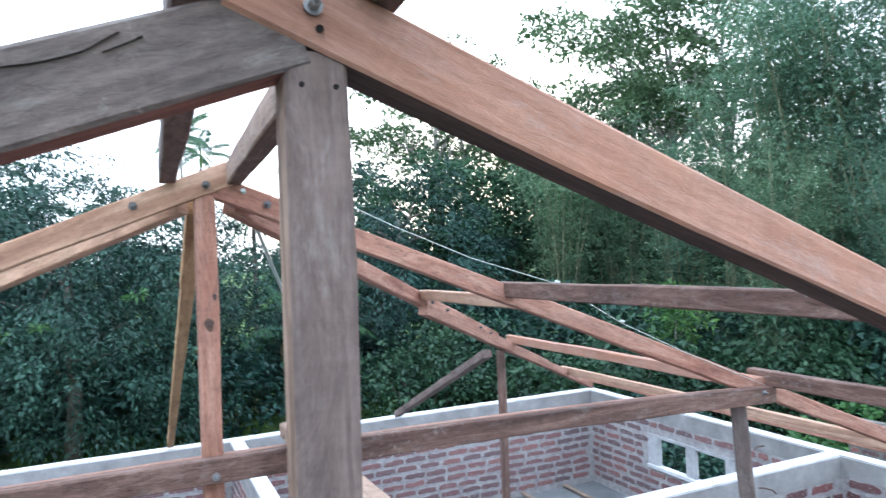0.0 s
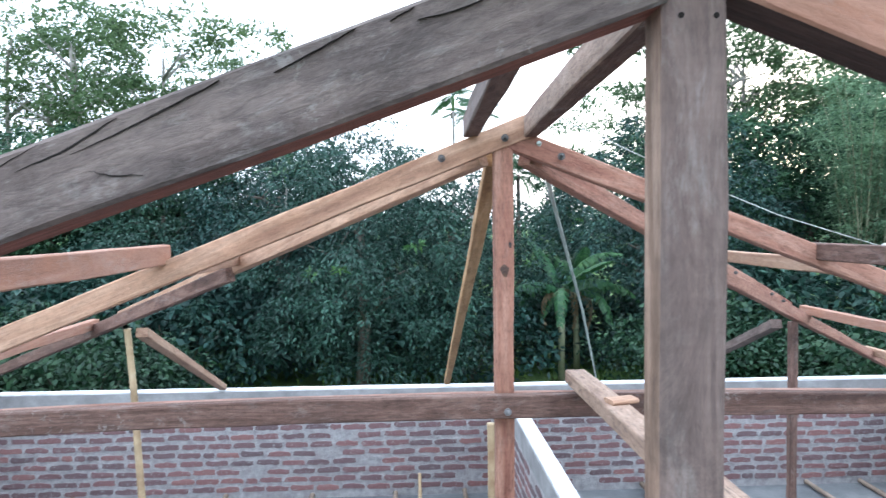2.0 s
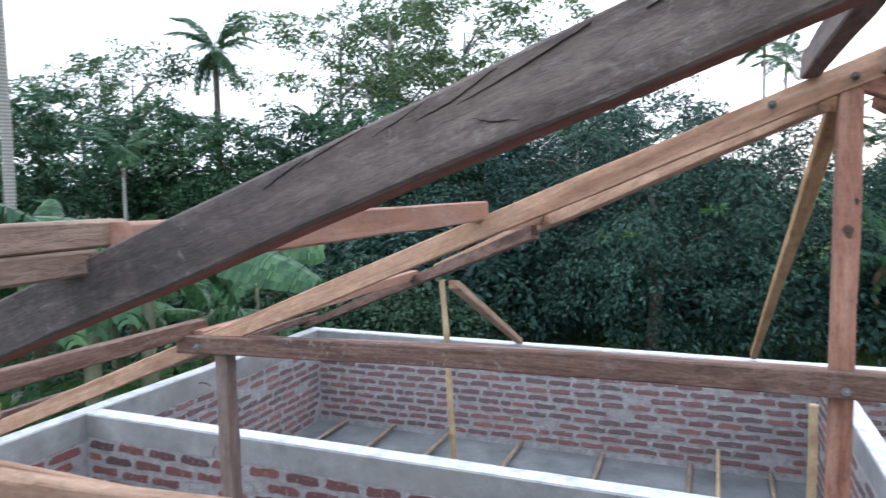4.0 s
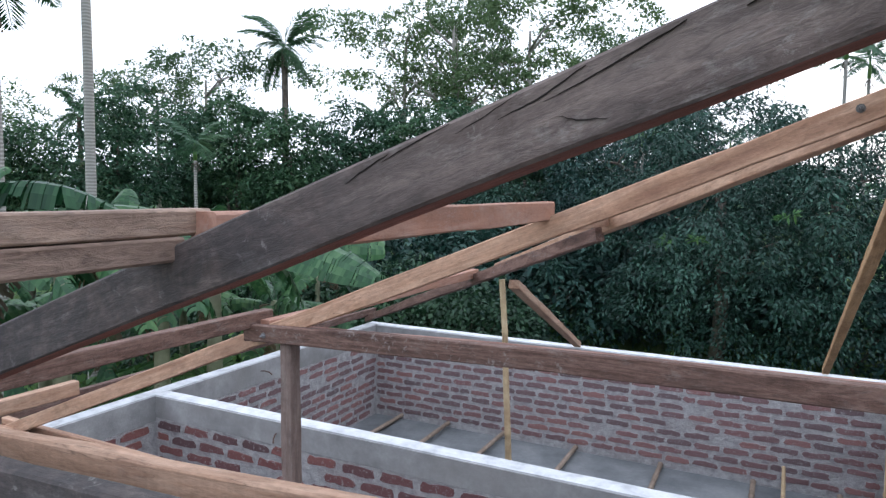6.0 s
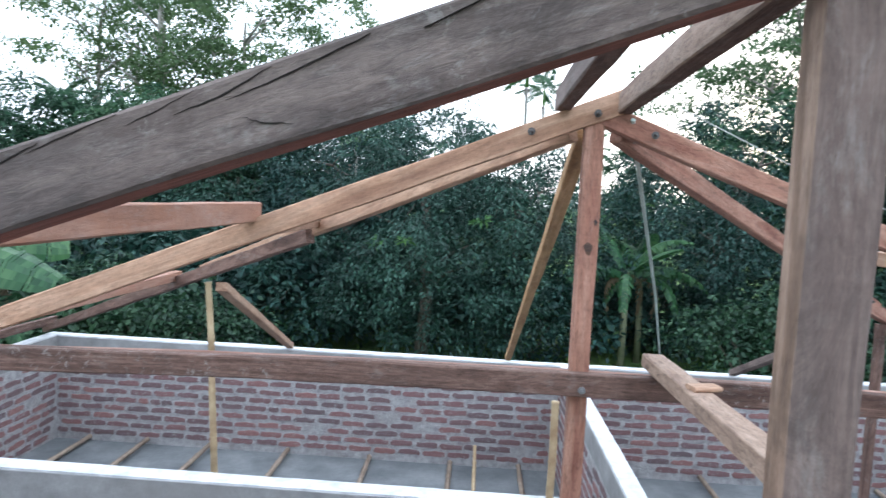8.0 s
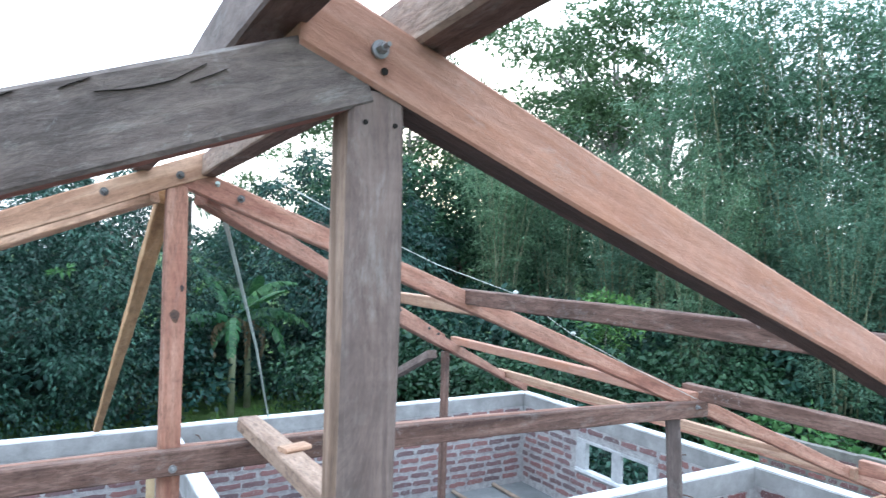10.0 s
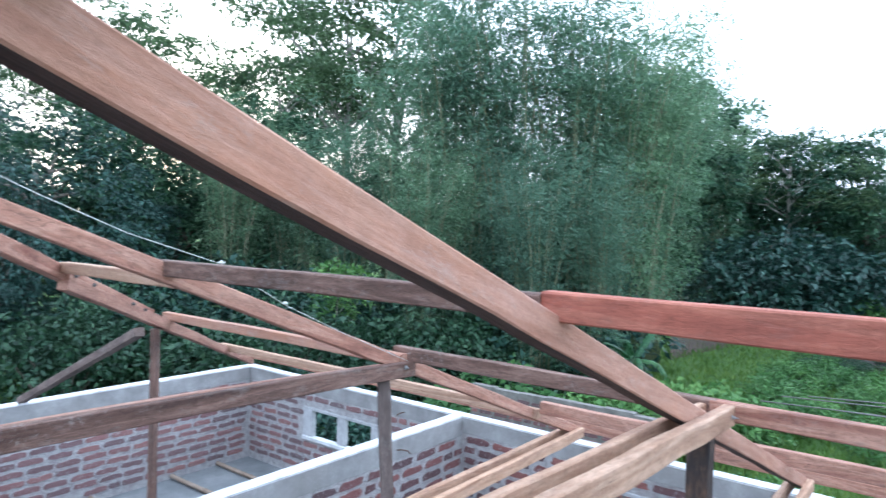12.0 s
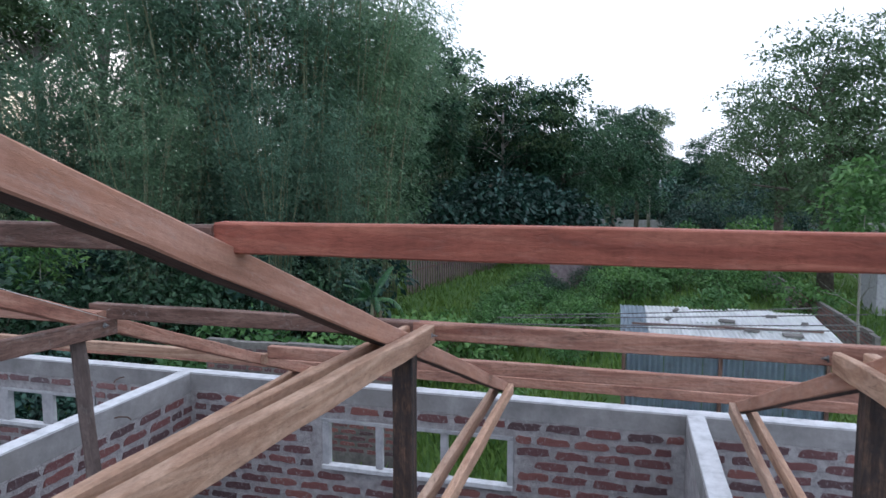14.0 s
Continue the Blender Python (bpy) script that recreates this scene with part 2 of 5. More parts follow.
def leaf_mat(name, c1, c2, c3, rough=0.55, trans=0.25, vary=0.34):
    m, nt, p = base_mat(name, rough)
    geo = nt.nodes.new("ShaderNodeNewGeometry")
    info = nt.nodes.new("ShaderNodeObjectInfo")
    big = noise_at(nt, geo.outputs["Position"], 0.6, 4, 0.65)
    add = node(nt, "ShaderNodeMath")
    add.operation = "MULTIPLY_ADD"
    nt.links.new(geo.outputs["Random Per Island"], add.inputs[0])
    add.inputs[1].default_value = vary
    nt.links.new(big, add.inputs[2])
    sub = node(nt, "ShaderNodeMath")
    sub.operation = "SUBTRACT"
    nt.links.new(add.outputs[0], sub.inputs[0])
    sub.inputs[1].default_value = vary / 2
    col = ramp(nt, sub.outputs[0], [(0.2, c1), (0.5, c2), (0.8, c3)])
    tone = ramp(nt, info.outputs["Random"], [(0.0, (0.8, 0.85, 0.9)), (1.0, (1.15, 1.1, 0.95))])
    col = mixc(nt, 1.0, col, tone, "MULTIPLY")
    nt.links.new(col, p.inputs["Base Color"])
    p.inputs["Specular IOR Level"].default_value = 0.3
    tr = nt.nodes.new("ShaderNodeBsdfTranslucent")
    nt.links.new(col, tr.inputs[0])
    mx = nt.nodes.new("ShaderNodeMixShader")
    mx.inputs[0].default_value = trans
    nt.links.new(p.outputs[0], mx.inputs[1])
    nt.links.new(tr.outputs[0], mx.inputs[2])
    nt.links.new(mx.outputs[0], nt.nodes["Material Output"].inputs[0])
    return m


L_DARK = leaf_mat("dark_evergreen_leaf", (0.006, 0.02, 0.017), (0.02, 0.058, 0.047), (0.065, 0.145, 0.118), 0.48, 0.1)
L_MID = leaf_mat("mid_green_leaf", (0.013, 0.037, 0.024), (0.042, 0.104, 0.06), (0.1, 0.19, 0.1), 0.5, 0.25)
L_UNDER = leaf_mat("shaded_shrub_leaf", (0.008, 0.025, 0.015), (0.026, 0.068, 0.038), (0.07, 0.135, 0.07), 0.5, 0.15)
L_LIGHT = leaf_mat("light_green_leaf", (0.04, 0.1, 0.034), (0.085, 0.195, 0.06), (0.16, 0.29, 0.095), 0.5, 0.3)
L_AIRY = leaf_mat("airy_tree_leaf", (0.045, 0.082, 0.042), (0.085, 0.145, 0.07), (0.14, 0.21, 0.105), 0.55, 0.35)
L_BAMBOO = leaf_mat("bamboo_leaf", (0.065, 0.125, 0.083), (0.145, 0.25, 0.165), (0.235, 0.35, 0.23), 0.5, 0.4)
L_BANANA = leaf_mat("banana_leaf", (0.016, 0.06, 0.028), (0.042, 0.118, 0.048), (0.1, 0.2, 0.085), 0.36, 0.25, 0.4)
L_FROND = leaf_mat("palm_frond_leaf", (0.025, 0.07, 0.04), (0.06, 0.135, 0.07), (0.12, 0.22, 0.11), 0.45, 0.25, 0.25)
L_DRY = leaf_mat("dry_leaf", (0.1, 0.075, 0.05), (0.17, 0.13, 0.09), (0.24, 0.19, 0.13), 0.8, 0.1, 0.15)
L_GRASS = leaf_mat("grass_blade", (0.055, 0.115, 0.026), (0.105, 0.195, 0.042), (0.18, 0.265, 0.07), 0.6, 0.3)
M_BARK = rough_mat("grey_brown_bark", (0.06, 0.05, 0.042), (0.12, 0.10, 0.085), (0.2, 0.175, 0.15), 5, 30, 0.95, 0.8)
M_PALE_BARK = rough_mat("pale_bark", (0.18, 0.17, 0.15), (0.28, 0.265, 0.24), (0.36, 0.345, 0.32), 3, 25, 0.95, 0.5)
M_CULM = rough_mat("bamboo_culm", (0.10, 0.12, 0.06), (0.2, 0.21, 0.13), (0.32, 0.31, 0.22), 1.5, 10, 0.6, 0.2)


def ringed_mat():
    m, nt, p = base_mat("ringed_palm_bark", 0.9)
    geo = nt.nodes.new("ShaderNodeNewGeometry")
    sep = nt.nodes.new("ShaderNodeSeparateXYZ")
    nt.links.new(geo.outputs["Position"], sep.inputs[0])
    n = noise_at(nt, geo.outputs["Position"], 5, 5, 0.75)
    ma = node(nt, "ShaderNodeMath")
    ma.operation = "MULTIPLY_ADD"
    nt.links.new(sep.outputs["Z"], ma.inputs[0])
    ma.inputs[1].default_value = 17
    nt.links.new(n, ma.inputs[2])
    fr = node(nt, "ShaderNodeMath")
    fr.operation = "FRACT"
    nt.links.new(ma.outputs[0], fr.inputs[0])
    col = ramp(nt, fr.outputs[0], [(0.0, (0.38, 0.37, 0.35)), (0.35, (0.33, 0.32, 0.3)), (0.55, (0.2, 0.19, 0.175)), (0.95, (0.27, 0.26, 0.24))])
    nt.links.new(col, p.inputs["Base Color"])
    return m


M_RINGED = ringed_mat()


def grass_mat():
    m, nt, p = base_mat("grass_ground", 1.0)
    geo = nt.nodes.new("ShaderNodeNewGeometry")
    a = noise_at(nt, geo.outputs["Position"], 0.25, 6, 0.65)
    b = noise_at(nt, geo.outputs["Position"], 3.0, 6, 0.75)
    col = ramp(nt, a, [(0.32, (0.045, 0.095, 0.026)), (0.5, (0.09, 0.175, 0.042)), (0.68, (0.16, 0.23, 0.07))])
    col = mixc(nt, ramp(nt, b, [(0.4, (0,) * 3), (0.7, (0.6,) * 3)]), col, (0.025, 0.045, 0.016))
    nt.links.new(col, p.inputs["Base Color"])
    bump(nt, p, b, 0.8, 0.15)
    return m


M_GRASS = grass_mat()


def metal_mat(name, col, rough, metallic=1.0, rust=0.0):
    m, nt, p = base_mat(name, rough)
    geo = nt.nodes.new("ShaderNodeNewGeometry")
    a = noise_at(nt, geo.outputs["Position"], 3.0, 6, 0.7)
    c = ramp(nt, a, [(0.3, tuple(0.75 * v for v in col)), (0.7, col)])
    if rust:
        b = noise_at(nt, geo.outputs["Position"], 1.6, 6, 0.75)
        c = mixc(nt, ramp(nt, b, [(0.55, (0,) * 3), (0.7, (rust,) * 3)]), c, (0.17, 0.09, 0.06))
    nt.links.new(c, p.inputs["Base Color"])
    p.inputs["Metallic"].default_value = metallic
    return m


M_STEEL = metal_mat("dull_steel", (0.14, 0.135, 0.135), 0.5, 0.35, 0.4)
M_ZINC = metal_mat("grey_zinc", (0.3, 0.3, 0.31), 0.45, 0.6, 0.3)
M_RUST = metal_mat("rusty_rebar", (0.14, 0.08, 0.06), 0.8, 0.4)
M_TIN = metal_mat("galvanised_sheet", (0.95, 0.96, 0.97), 0.45, 0.0, 0.08)
M_TIN_OLD = metal_mat("old_blue_grey_sheet", (0.38, 0.46, 0.55), 0.4, 0.45, 0.45)
M_POLE = rough_mat("grey_brown_pole", (0.16, 0.12, 0.09), (0.27, 0.21, 0.165), (0.36, 0.29, 0.235), 6, 40, 0.8, 0.4)
M_STONE = rough_mat("dark_rough_mortar", (0.10, 0.095, 0.09), (0.17, 0.16, 0.15), (0.25, 0.235, 0.22), 6, 50, 0.95, 0.7)
M_BLOCK = rough_mat("weathered_brick_face", (0.17, 0.13, 0.14), (0.25, 0.2, 0.21), (0.33, 0.28, 0.29), 5, 30, 0.95, 0.7)
M_VOID = rough_mat("crack_shadow_wood", (0.012, 0.01, 0.009), (0.018, 0.015, 0.013), (0.025, 0.02, 0.018), 30, 90, 1.0, 0.2)
M_STRING = rough_mat("white_nylon", (0.45, 0.47, 0.45), (0.55, 0.57, 0.55), (0.62, 0.64, 0.62), 20, 90, 0.6, 0.1)
M_TAPE = rough_mat("pale_green_plastic_cord", (0.3, 0.36, 0.33), (0.42, 0.48, 0.45), (0.5, 0.56, 0.53), 12, 60, 0.5, 0.1)


# ---- helpers for meshes ----
def finish(name, bm, mat, parent=None, m=None, label="", smooth=False):
    me = bpy.data.meshes.new(name)
    bm.normal_update()
    bm.to_mesh(me)
    bm.free()
    if smooth:
        me.polygons.foreach_set("use_smooth", [True] * len(me.polygons))
    me.materials.append(mat)
    return place(name, me, parent, m, label)


def place(name, me, parent=None, m=None, label=""):
    ob = new(name, me)
    if parent is not None:
        ob.parent = parent
        ob.matrix_parent_inverse = parent_world(parent).inverted()
    ob.matrix_basis = m if m is not None else Matrix.Identity(4)
    if label:
        ob["label"] = label
    return ob


def parent_world(ob):
    m = ob.matrix_basis.copy()
    if ob.parent is not None:
        m = parent_world(ob.parent) @ ob.matrix_parent_inverse @ m
    return m


part = finish


def thing(name, at, label, category, group="", kind=""):
    e = new(name)
    e.empty_display_size = 0.1
    e.matrix_basis = Matrix.Translation(at)
    return tagged(e, label, category, group, kind)


def add_box(bm, lo, hi):
    vs = [bm.verts.new((x, y, z)) for x in (lo[0], hi[0]) for y in (lo[1], hi[1]) for z in (lo[2], hi[2])]
    for f in ((0, 1, 3, 2), (4, 6, 7, 5), (0, 4, 5, 1), (2, 3, 7, 6), (0, 2, 6, 4), (1, 5, 7, 3)):
        bm.faces.new([vs[i] for i in f])


def beam_mesh(length, w, d, rng, seg=12, rough=0.0025, bow=0.0, cut0=0.0, cut1=0.0):
    """A sawn member along local x, w across (y) and d deep (z), with worn arrises and slightly wandering faces.
    cut0, cut1: how far the top of an end is set back."""
    bm = bmesh.new()
    c = 0.004
    rings = []
    ph = rng.random() * 50
    for i in range(seg + 1):
        u = i / seg
        x = u * length
        k = bow * 4 * u * (1 - u)
        n = [rough * noise.noise((x * 3.1 + ph, j * 7.7, 0.3)) * 2 for j in range(4)]
        y0, y1, z0, z1 = -w / 2 + n[0], w / 2 + n[1], -d / 2 + n[2] + k, d / 2 + n[3] + k
        cc = c * (0.6 + 0.9 * rng.random())
        sec = [(y0 + cc, z0), (y1 - cc, z0), (y1, z0 + cc), (y1, z1 - cc), (y1 - cc, z1), (y0 + cc, z1), (y0, z1 - cc), (y0, z0 + cc)]
        ring = []
        for y, z in sec:
            xx = x
            t = (z - k + d / 2) / d
            if i == 0:
                xx += cut0 * t
            if i == seg:
                xx -= cut1 * t
            ring.append(bm.verts.new((xx, y, z)))
        rings.append(ring)
    for a, b in zip(rings, rings[1:]):
        for j in range(8):
            bm.faces.new((a[j], b[j], b[(j + 1) % 8], a[(j + 1) % 8]))
    bm.faces.new(rings[0])
    bm.faces.new(rings[-1][::-1])
    bmesh.ops.recalc_face_normals(bm, faces=bm.faces[:])
    return bm


RNG = random.Random(7)


def beam(name, p0, p1, w, d, mat, parent=None, label="", bow=0.0, cut0=0.0, cut1=0.0, roll=0.0, rough=0.0025):
    """A member whose centre line runs from p0 to p1."""
    p0, p1 = Vector(p0), Vector(p1)
    ax = (p1 - p0).normalized()
    side = Vector((0, 0, 1)).cross(ax)
    if side.length < 0.05:
        side = Vector((0, 1, 0))
    side.normalize()
    up = ax.cross(side)
    m = Matrix.Translation(p0) @ Matrix((ax, side, up)).transposed().to_4x4() @ pose(0, 0, 0, roll, 0, 0)
    bm = beam_mesh((p1 - p0).length, w, d, RNG, max(6, int((p1 - p0).length * 5)), rough, bow, cut0, cut1)
    return finish(name, bm, mat, parent, m, label)


def tube(bm, pts, radii, sides=10, cap=True):
    rings = []
    prev = None
    for i, (p, r) in enumerate(zip(pts, radii)):
        p = Vector(p)
        d = (Vector(pts[min(i + 1, len(pts) - 1)]) - Vector(pts[max(i - 1, 0)])).normalized()
        a = Vector((1, 0, 0)) if abs(d.x) < 0.9 else Vector((0, 1, 0))
        if prev is not None:
            a = prev
        s = (a - d * a.dot(d)).normalized()
        prev = s
        t = d.cross(s)
        rings.append([bm.verts.new(p + r * (math.cos(q) * s + math.sin(q) * t)) for q in [2 * math.pi * k / sides for k in range(sides)]])
    for a, b in zip(rings, rings[1:]):
        for j in range(sides):
            bm.faces.new((a[j], a[(j + 1) % sides], b[(j + 1) % sides], b[j]))
    if cap:
        bm.faces.new(rings[0][::-1])
        bm.faces.new(rings[-1])
    return rings


def bolt(parent, at, r=0.011, out=(0, -1, 0), mat=None):
    """A hexagon bolt head on a washer, looking along out."""
    o = Vector(out)
    ws = bmesh.new()
    tube(ws, [(0, 0, 0), o * 0.003], [r * 1.7, r * 1.7], 16)
    bm = bmesh.new()
    tube(bm, [o * 0.003, o * 0.012, o * 0.014], [r, r, r * 0.8], 6)
    tube(bm, [o * 0.014, o * 0.024], [r * 0.5, r * 0.45], 8)
    mat = mat or M_STEEL
    b = finish("bolt", bm, mat, parent, Matrix.Translation(at), "dull steel bolt on a washer")
    finish("washer", ws, mat, b, Matrix.Translation(at))
    return b


# ---- house walls ----
XE0, XE1 = 4.95, 5.08
XW0, XW1 = -4.86, -4.99
YN0, YN1 = 4.67, 4.80
YC0, YC1 = 1.375, 1.505
YS0, YS1 = -2.89, -3.02
YF = -6.4
TOP, CAPH = 3.0, 0.014
XP0, XP1 = 0.575, 0.705
XQ0, XQ1 = -0.625, -0.495


def wall(name, lo, hi, ring, label, holes=(), axis="y"):
    """A half-brick wall in mortar grey; holes: (from, to, bottom, top) along its length."""
    w = thing(name, ((lo[0] + hi[0]) / 2, (lo[1] + hi[1]) / 2, lo[2]), label, "wall", kind="structure")
    zt = TOP - CAPH - ring
    bm = bmesh.new()
    k = 1 if axis == "y" else 0

    def seg(a, b, z0, z1):
        l, h = [*lo[:2], z0], [*hi[:2], z1]
        l[k], h[k] = a, b
        add_box(bm, l, h)

    at = lo[k]
    for a, b, z0, z1 in sorted(holes):
        seg(at, a, lo[2], zt)
        seg(a, b, lo[2], z0)
        if zt - z1 > 0.005:
            seg(a, b, z1, zt)
        at = b
    seg(at, hi[k], lo[2], zt)
    finish("wall_core", bm, M_MORTAR, w)
    # ring beam with a whitewashed, slightly uneven top
    n = max(4, int((hi[k] - lo[k]) / 0.25))
    for nm, z0, z1, mt, e in (("ring_beam", zt, TOP - CAPH, M_RING, 0.004), ("whitewashed_top", TOP - CAPH, TOP, M_CAP, -0.003)):
        bm = bmesh.new()
        rows_ = []
        for i in range(n + 1):
            s = lo[k] + (hi[k] - lo[k]) * i / n
            j = [0.0035 * noise.noise((s * 2.3, q * 9.1, lo[0] + 3 * lo[1])) for q in range(4)]
            o = 1 - k
            r = []
            for q, (side, z) in enumerate(((lo[o] - e, z0), (hi[o] + e, z0), (hi[o] + e, z1), (lo[o] - e, z1))):
                v = [0, 0, z + (j[q] if nm == "whitewashed_top" and q > 1 else 0)]
                v[k], v[o] = s, side + j[q] * (1 if q in (1, 2) else -1)
                r.append(bm.verts.new(v))
            rows_.append(r)
        for a, b in zip(rows_, rows_[1:]):
            for q in range(4):
                bm.faces.new((a[q], b[q], b[(q + 1) % 4], a[(q + 1) % 4]))
        bm.faces.new(rows_[0])
        bm.faces.new(rows_[-1][::-1])
        bmesh.ops.recalc_face_normals(bm, faces=bm.faces[:])
        finish(nm, bm, mt, w, None, "white limewash on the wall top" if mt is M_CAP else "bare grey concrete ring beam")
    return w


Z0 = 0.0
WIN_S = (-1.60, 0.07, 2.25, 2.70)
WIN_N = (2.44, 3.64, 2.31, 2.69)
wall_nw = wall("wall_north_west", (XW0, YN0, Z0), (XP0, YN1, 0), 0.15, "red brick wall with thick grey mortar under a white-topped concrete ring beam", axis="x")
wall_ne = wall("wall_north_east", (XP0, YN0, Z0), (XE0, YN1, 0), 0.15, "red brick wall with thick grey mortar under a white-topped concrete ring beam", axis="x")
wall_w = wall("wall_west", (XW1, YF, Z0), (XW0, YN1, 0), 0.2, "red brick outer wall, partly smeared with grey cement below the ring beam")
wall_e = wall("wall_east", (XE0, YF, Z0), (XE1, YN1, 0), 0.145, "red brick outer wall with small barred ventilator openings", [WIN_S, WIN_N])
wall_cw = wall("wall_cross_west", (XW0, YC0, Z0), (XP0, YC1, 0), 0.17, "red brick cross wall with a white-topped grey ring beam", axis="x")
wall_ce = wall("wall_cross_east", (XP0, YC0, Z0), (XE0, YC1, 0), 0.17, "red brick cross wall with a white-topped grey ring beam", axis="x")
wall_p = wall("wall_partition_north", (XP0, YC1, Z0), (XP1, YN0, 0), 0.17, "brick partition wall with a white-topped ring beam")
wall_q = wall("wall_partition_south", (XQ0, YS0, Z0), (XQ1, YC0, 0), 0.17, "brick partition wall with a white-topped ring beam")
wall_s = wall("wall_cross_south", (XW0, YS1, Z0), (XE0, YS0, 0), 0.15, "red brick cross wall with a white-topped grey ring beam", axis="x")
wall_f = wall("wall_south", (XW0, YF - 0.13, Z0), (XE0, YF, 0), 0.15, "red brick outer wall closing the house", axis="x")

bm = bmesh.new()
add_box(bm, (XW0, YF, 0.0), (XE0, YN0, 0.3))
tagged(finish("floor", bm, M_SLAB), "bare cement floor of the unfinished rooms", "floor", kind="structure")
for nm, a, b in (("loft_slab", XW0, XP0), ("loft_slab", XP1, XE0)):
    bm = bmesh.new()
    add_box(bm, (a, YC1, 1.74), (b, YN0, 1.855))
    tagged(finish(nm, bm, M_SLAB), "damp grey concrete loft slab between the brick walls", "slab", kind="structure")


def ventilator(name, y0, y1, z0, z1, bars, label, jw=0.085, mw=0.04):
    """A cement frame with upright bars set in the east wall's opening."""
    w = thing(name, (XE0 + 0.06, (y0 + y1) / 2, z0), label, "window", kind="structure")
    x0, x1 = XE0 - 0.012, XE0 + 0.055
    for nm, lo, hi in (("sill", (x0 - 0.02, y0 + 0.002, z0 + 0.002), (x1, y1 - 0.002, z0 + 0.042)), ("head", (x0, y0 + 0.002, z1 - 0.034), (x1, y1 - 0.002, z1 - 0.002)),
                       ("jamb", (x0, y0 + 0.002, z0 + 0.042), (x1, y0 + jw * 0.8, z1 - 0.034)), ("jamb", (x0, y1 - jw, z0 + 0.042), (x1, y1 - 0.002, z1 - 0.034))):
        bm = bmesh.new()
        add_box(bm, lo, hi)
        bmesh.ops.bevel(bm, geom=bm.edges[:], offset=0.004, segments=1, affect="EDGES")
        finish(nm, bm, M_CAP if nm == "sill" else M_FRAME, w)
    for y in bars:
        bm = bmesh.new()
        add_box(bm, (x0 + 0.012, y - mw, z0 + 0.042), (x1 - 0.012, y + mw, z1 - 0.034))
        bmesh.ops.bevel(bm, geom=bm.edges[:], offset=0.005, segments=1, affect="EDGES")
        finish("mullion", bm, M_FRAME, w)
    return w


ventilator("window_1", WIN_S[0], WIN_S[1], WIN_S[2], WIN_S[3], (-1.02, -0.45), "pale cement ventilator with three open bays in the brick wall", 0.065, 0.032)
ventilator("window_2", WIN_N[0], WIN_N[1], WIN_N[2], WIN_N[3], (3.02,), "pale cement ventilator with two open bays in the brick wall", 0.15, 0.07)


# ---- roof trusses ----
def truss(name, y, x0, apex, sl, sr, mats, tie_mid, tie_end, label, first="right", dl=0.088, dr=0.08, th=0.06, chord=3.25, xe=(4.7, 4.7), tx=2.5, back=0.0, lengths=None, post=(0.075, 0.08), lean=0.0):
    """A timber roof truss: two rafters, king post, doubled collar tie on two posts, and a doubled bottom chord."""
    t = thing(name, (x0, y + th / 2, TOP), label, "roof truss", "roof trusses")
    ym = y + th / 2
    ml, mr, mk, mtf, mtb, mp, mc = mats
    for side, s, d, mt in ((-1, sl, dl, ml), (1, sr, dr, mr)):
        fr = (first == "right") == (side == 1)
        yy = ym + (0 if fr else 0.004)
        ang = math.atan(s)
        depth = d * math.cos(ang)
        over = 0.075 if fr else -0.02
        xo = xe[0] if side < 0 else xe[1]
        top = apex - (0.003 if mt is W_GREY else 0.0)
        a = Vector((x0 - side * over, yy, top + s * over - d / 2))
        b = Vector((x0 + side * xo, yy, top - s * xo - d / 2))
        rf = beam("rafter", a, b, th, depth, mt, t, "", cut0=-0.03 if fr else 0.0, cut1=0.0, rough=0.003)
        if mt in (W_GREY, W_ORANGE):  # lower edges: one freshly ripped, one near-black
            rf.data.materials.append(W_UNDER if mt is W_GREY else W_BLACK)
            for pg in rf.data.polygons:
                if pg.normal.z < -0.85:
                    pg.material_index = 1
    kp = beam("king_post", (x0, ym + 0.002, chord - 0.07), (x0, ym + 0.002, apex - 0.08), 0.064, th - 0.006, mk, t, roll=90)
    if mk is W_POST:  # one side is browner than the weathered face
        kp.data.materials.append(W_SIDE)
        turn = kp.matrix_basis.to_3x3()
        for pg in kp.data.polygons:
            if (turn @ pg.normal).x < -0.85:
                pg.material_index = 1
    for xa, za, xb, zb, front, dd, mt in lengths or ():  # tie lengths butted at the king post
        beam("collar_tie", (xa, y - 0.024 if front else y + th + 0.019, za - dd / 2), (xb, y - 0.024 if front else y + th + 0.019, zb - dd / 2), 0.042 if front else 0.032, dd, mt, t, bow=0.008, rough=0.004)
    for yy, mt, dz, ww in () if lengths else ((y - 0.024, mtf, 0.0, 0.042), (y + th + 0.019, mtb, back, 0.032)):
        beam("collar_tie", (x0 - tx - 0.03, yy, tie_end - 0.039 + dz), (x0 + tx, yy, tie_end - 0.039 + dz), ww, 0.078, mt, t, bow=tie_mid - tie_end)
    for xx in (-2.31, 2.31):
        beam("post", (x0 + xx + (lean if xx > 0 else 0), ym - 0.012 - (lean if xx > 0 else 0), chord - 0.07), (x0 + xx, ym - 0.018, tie_end - 0.074), post[0], post[1], mp, t, roll=90)
    for yy in (y - 0.024, y + th + 0.024):
        beam("bottom_chord", (x0 - 4.62, yy, chord - 0.04), (x0 + 4.62, yy, chord - 0.04), 0.042, 0.078, mc, t)
    return t


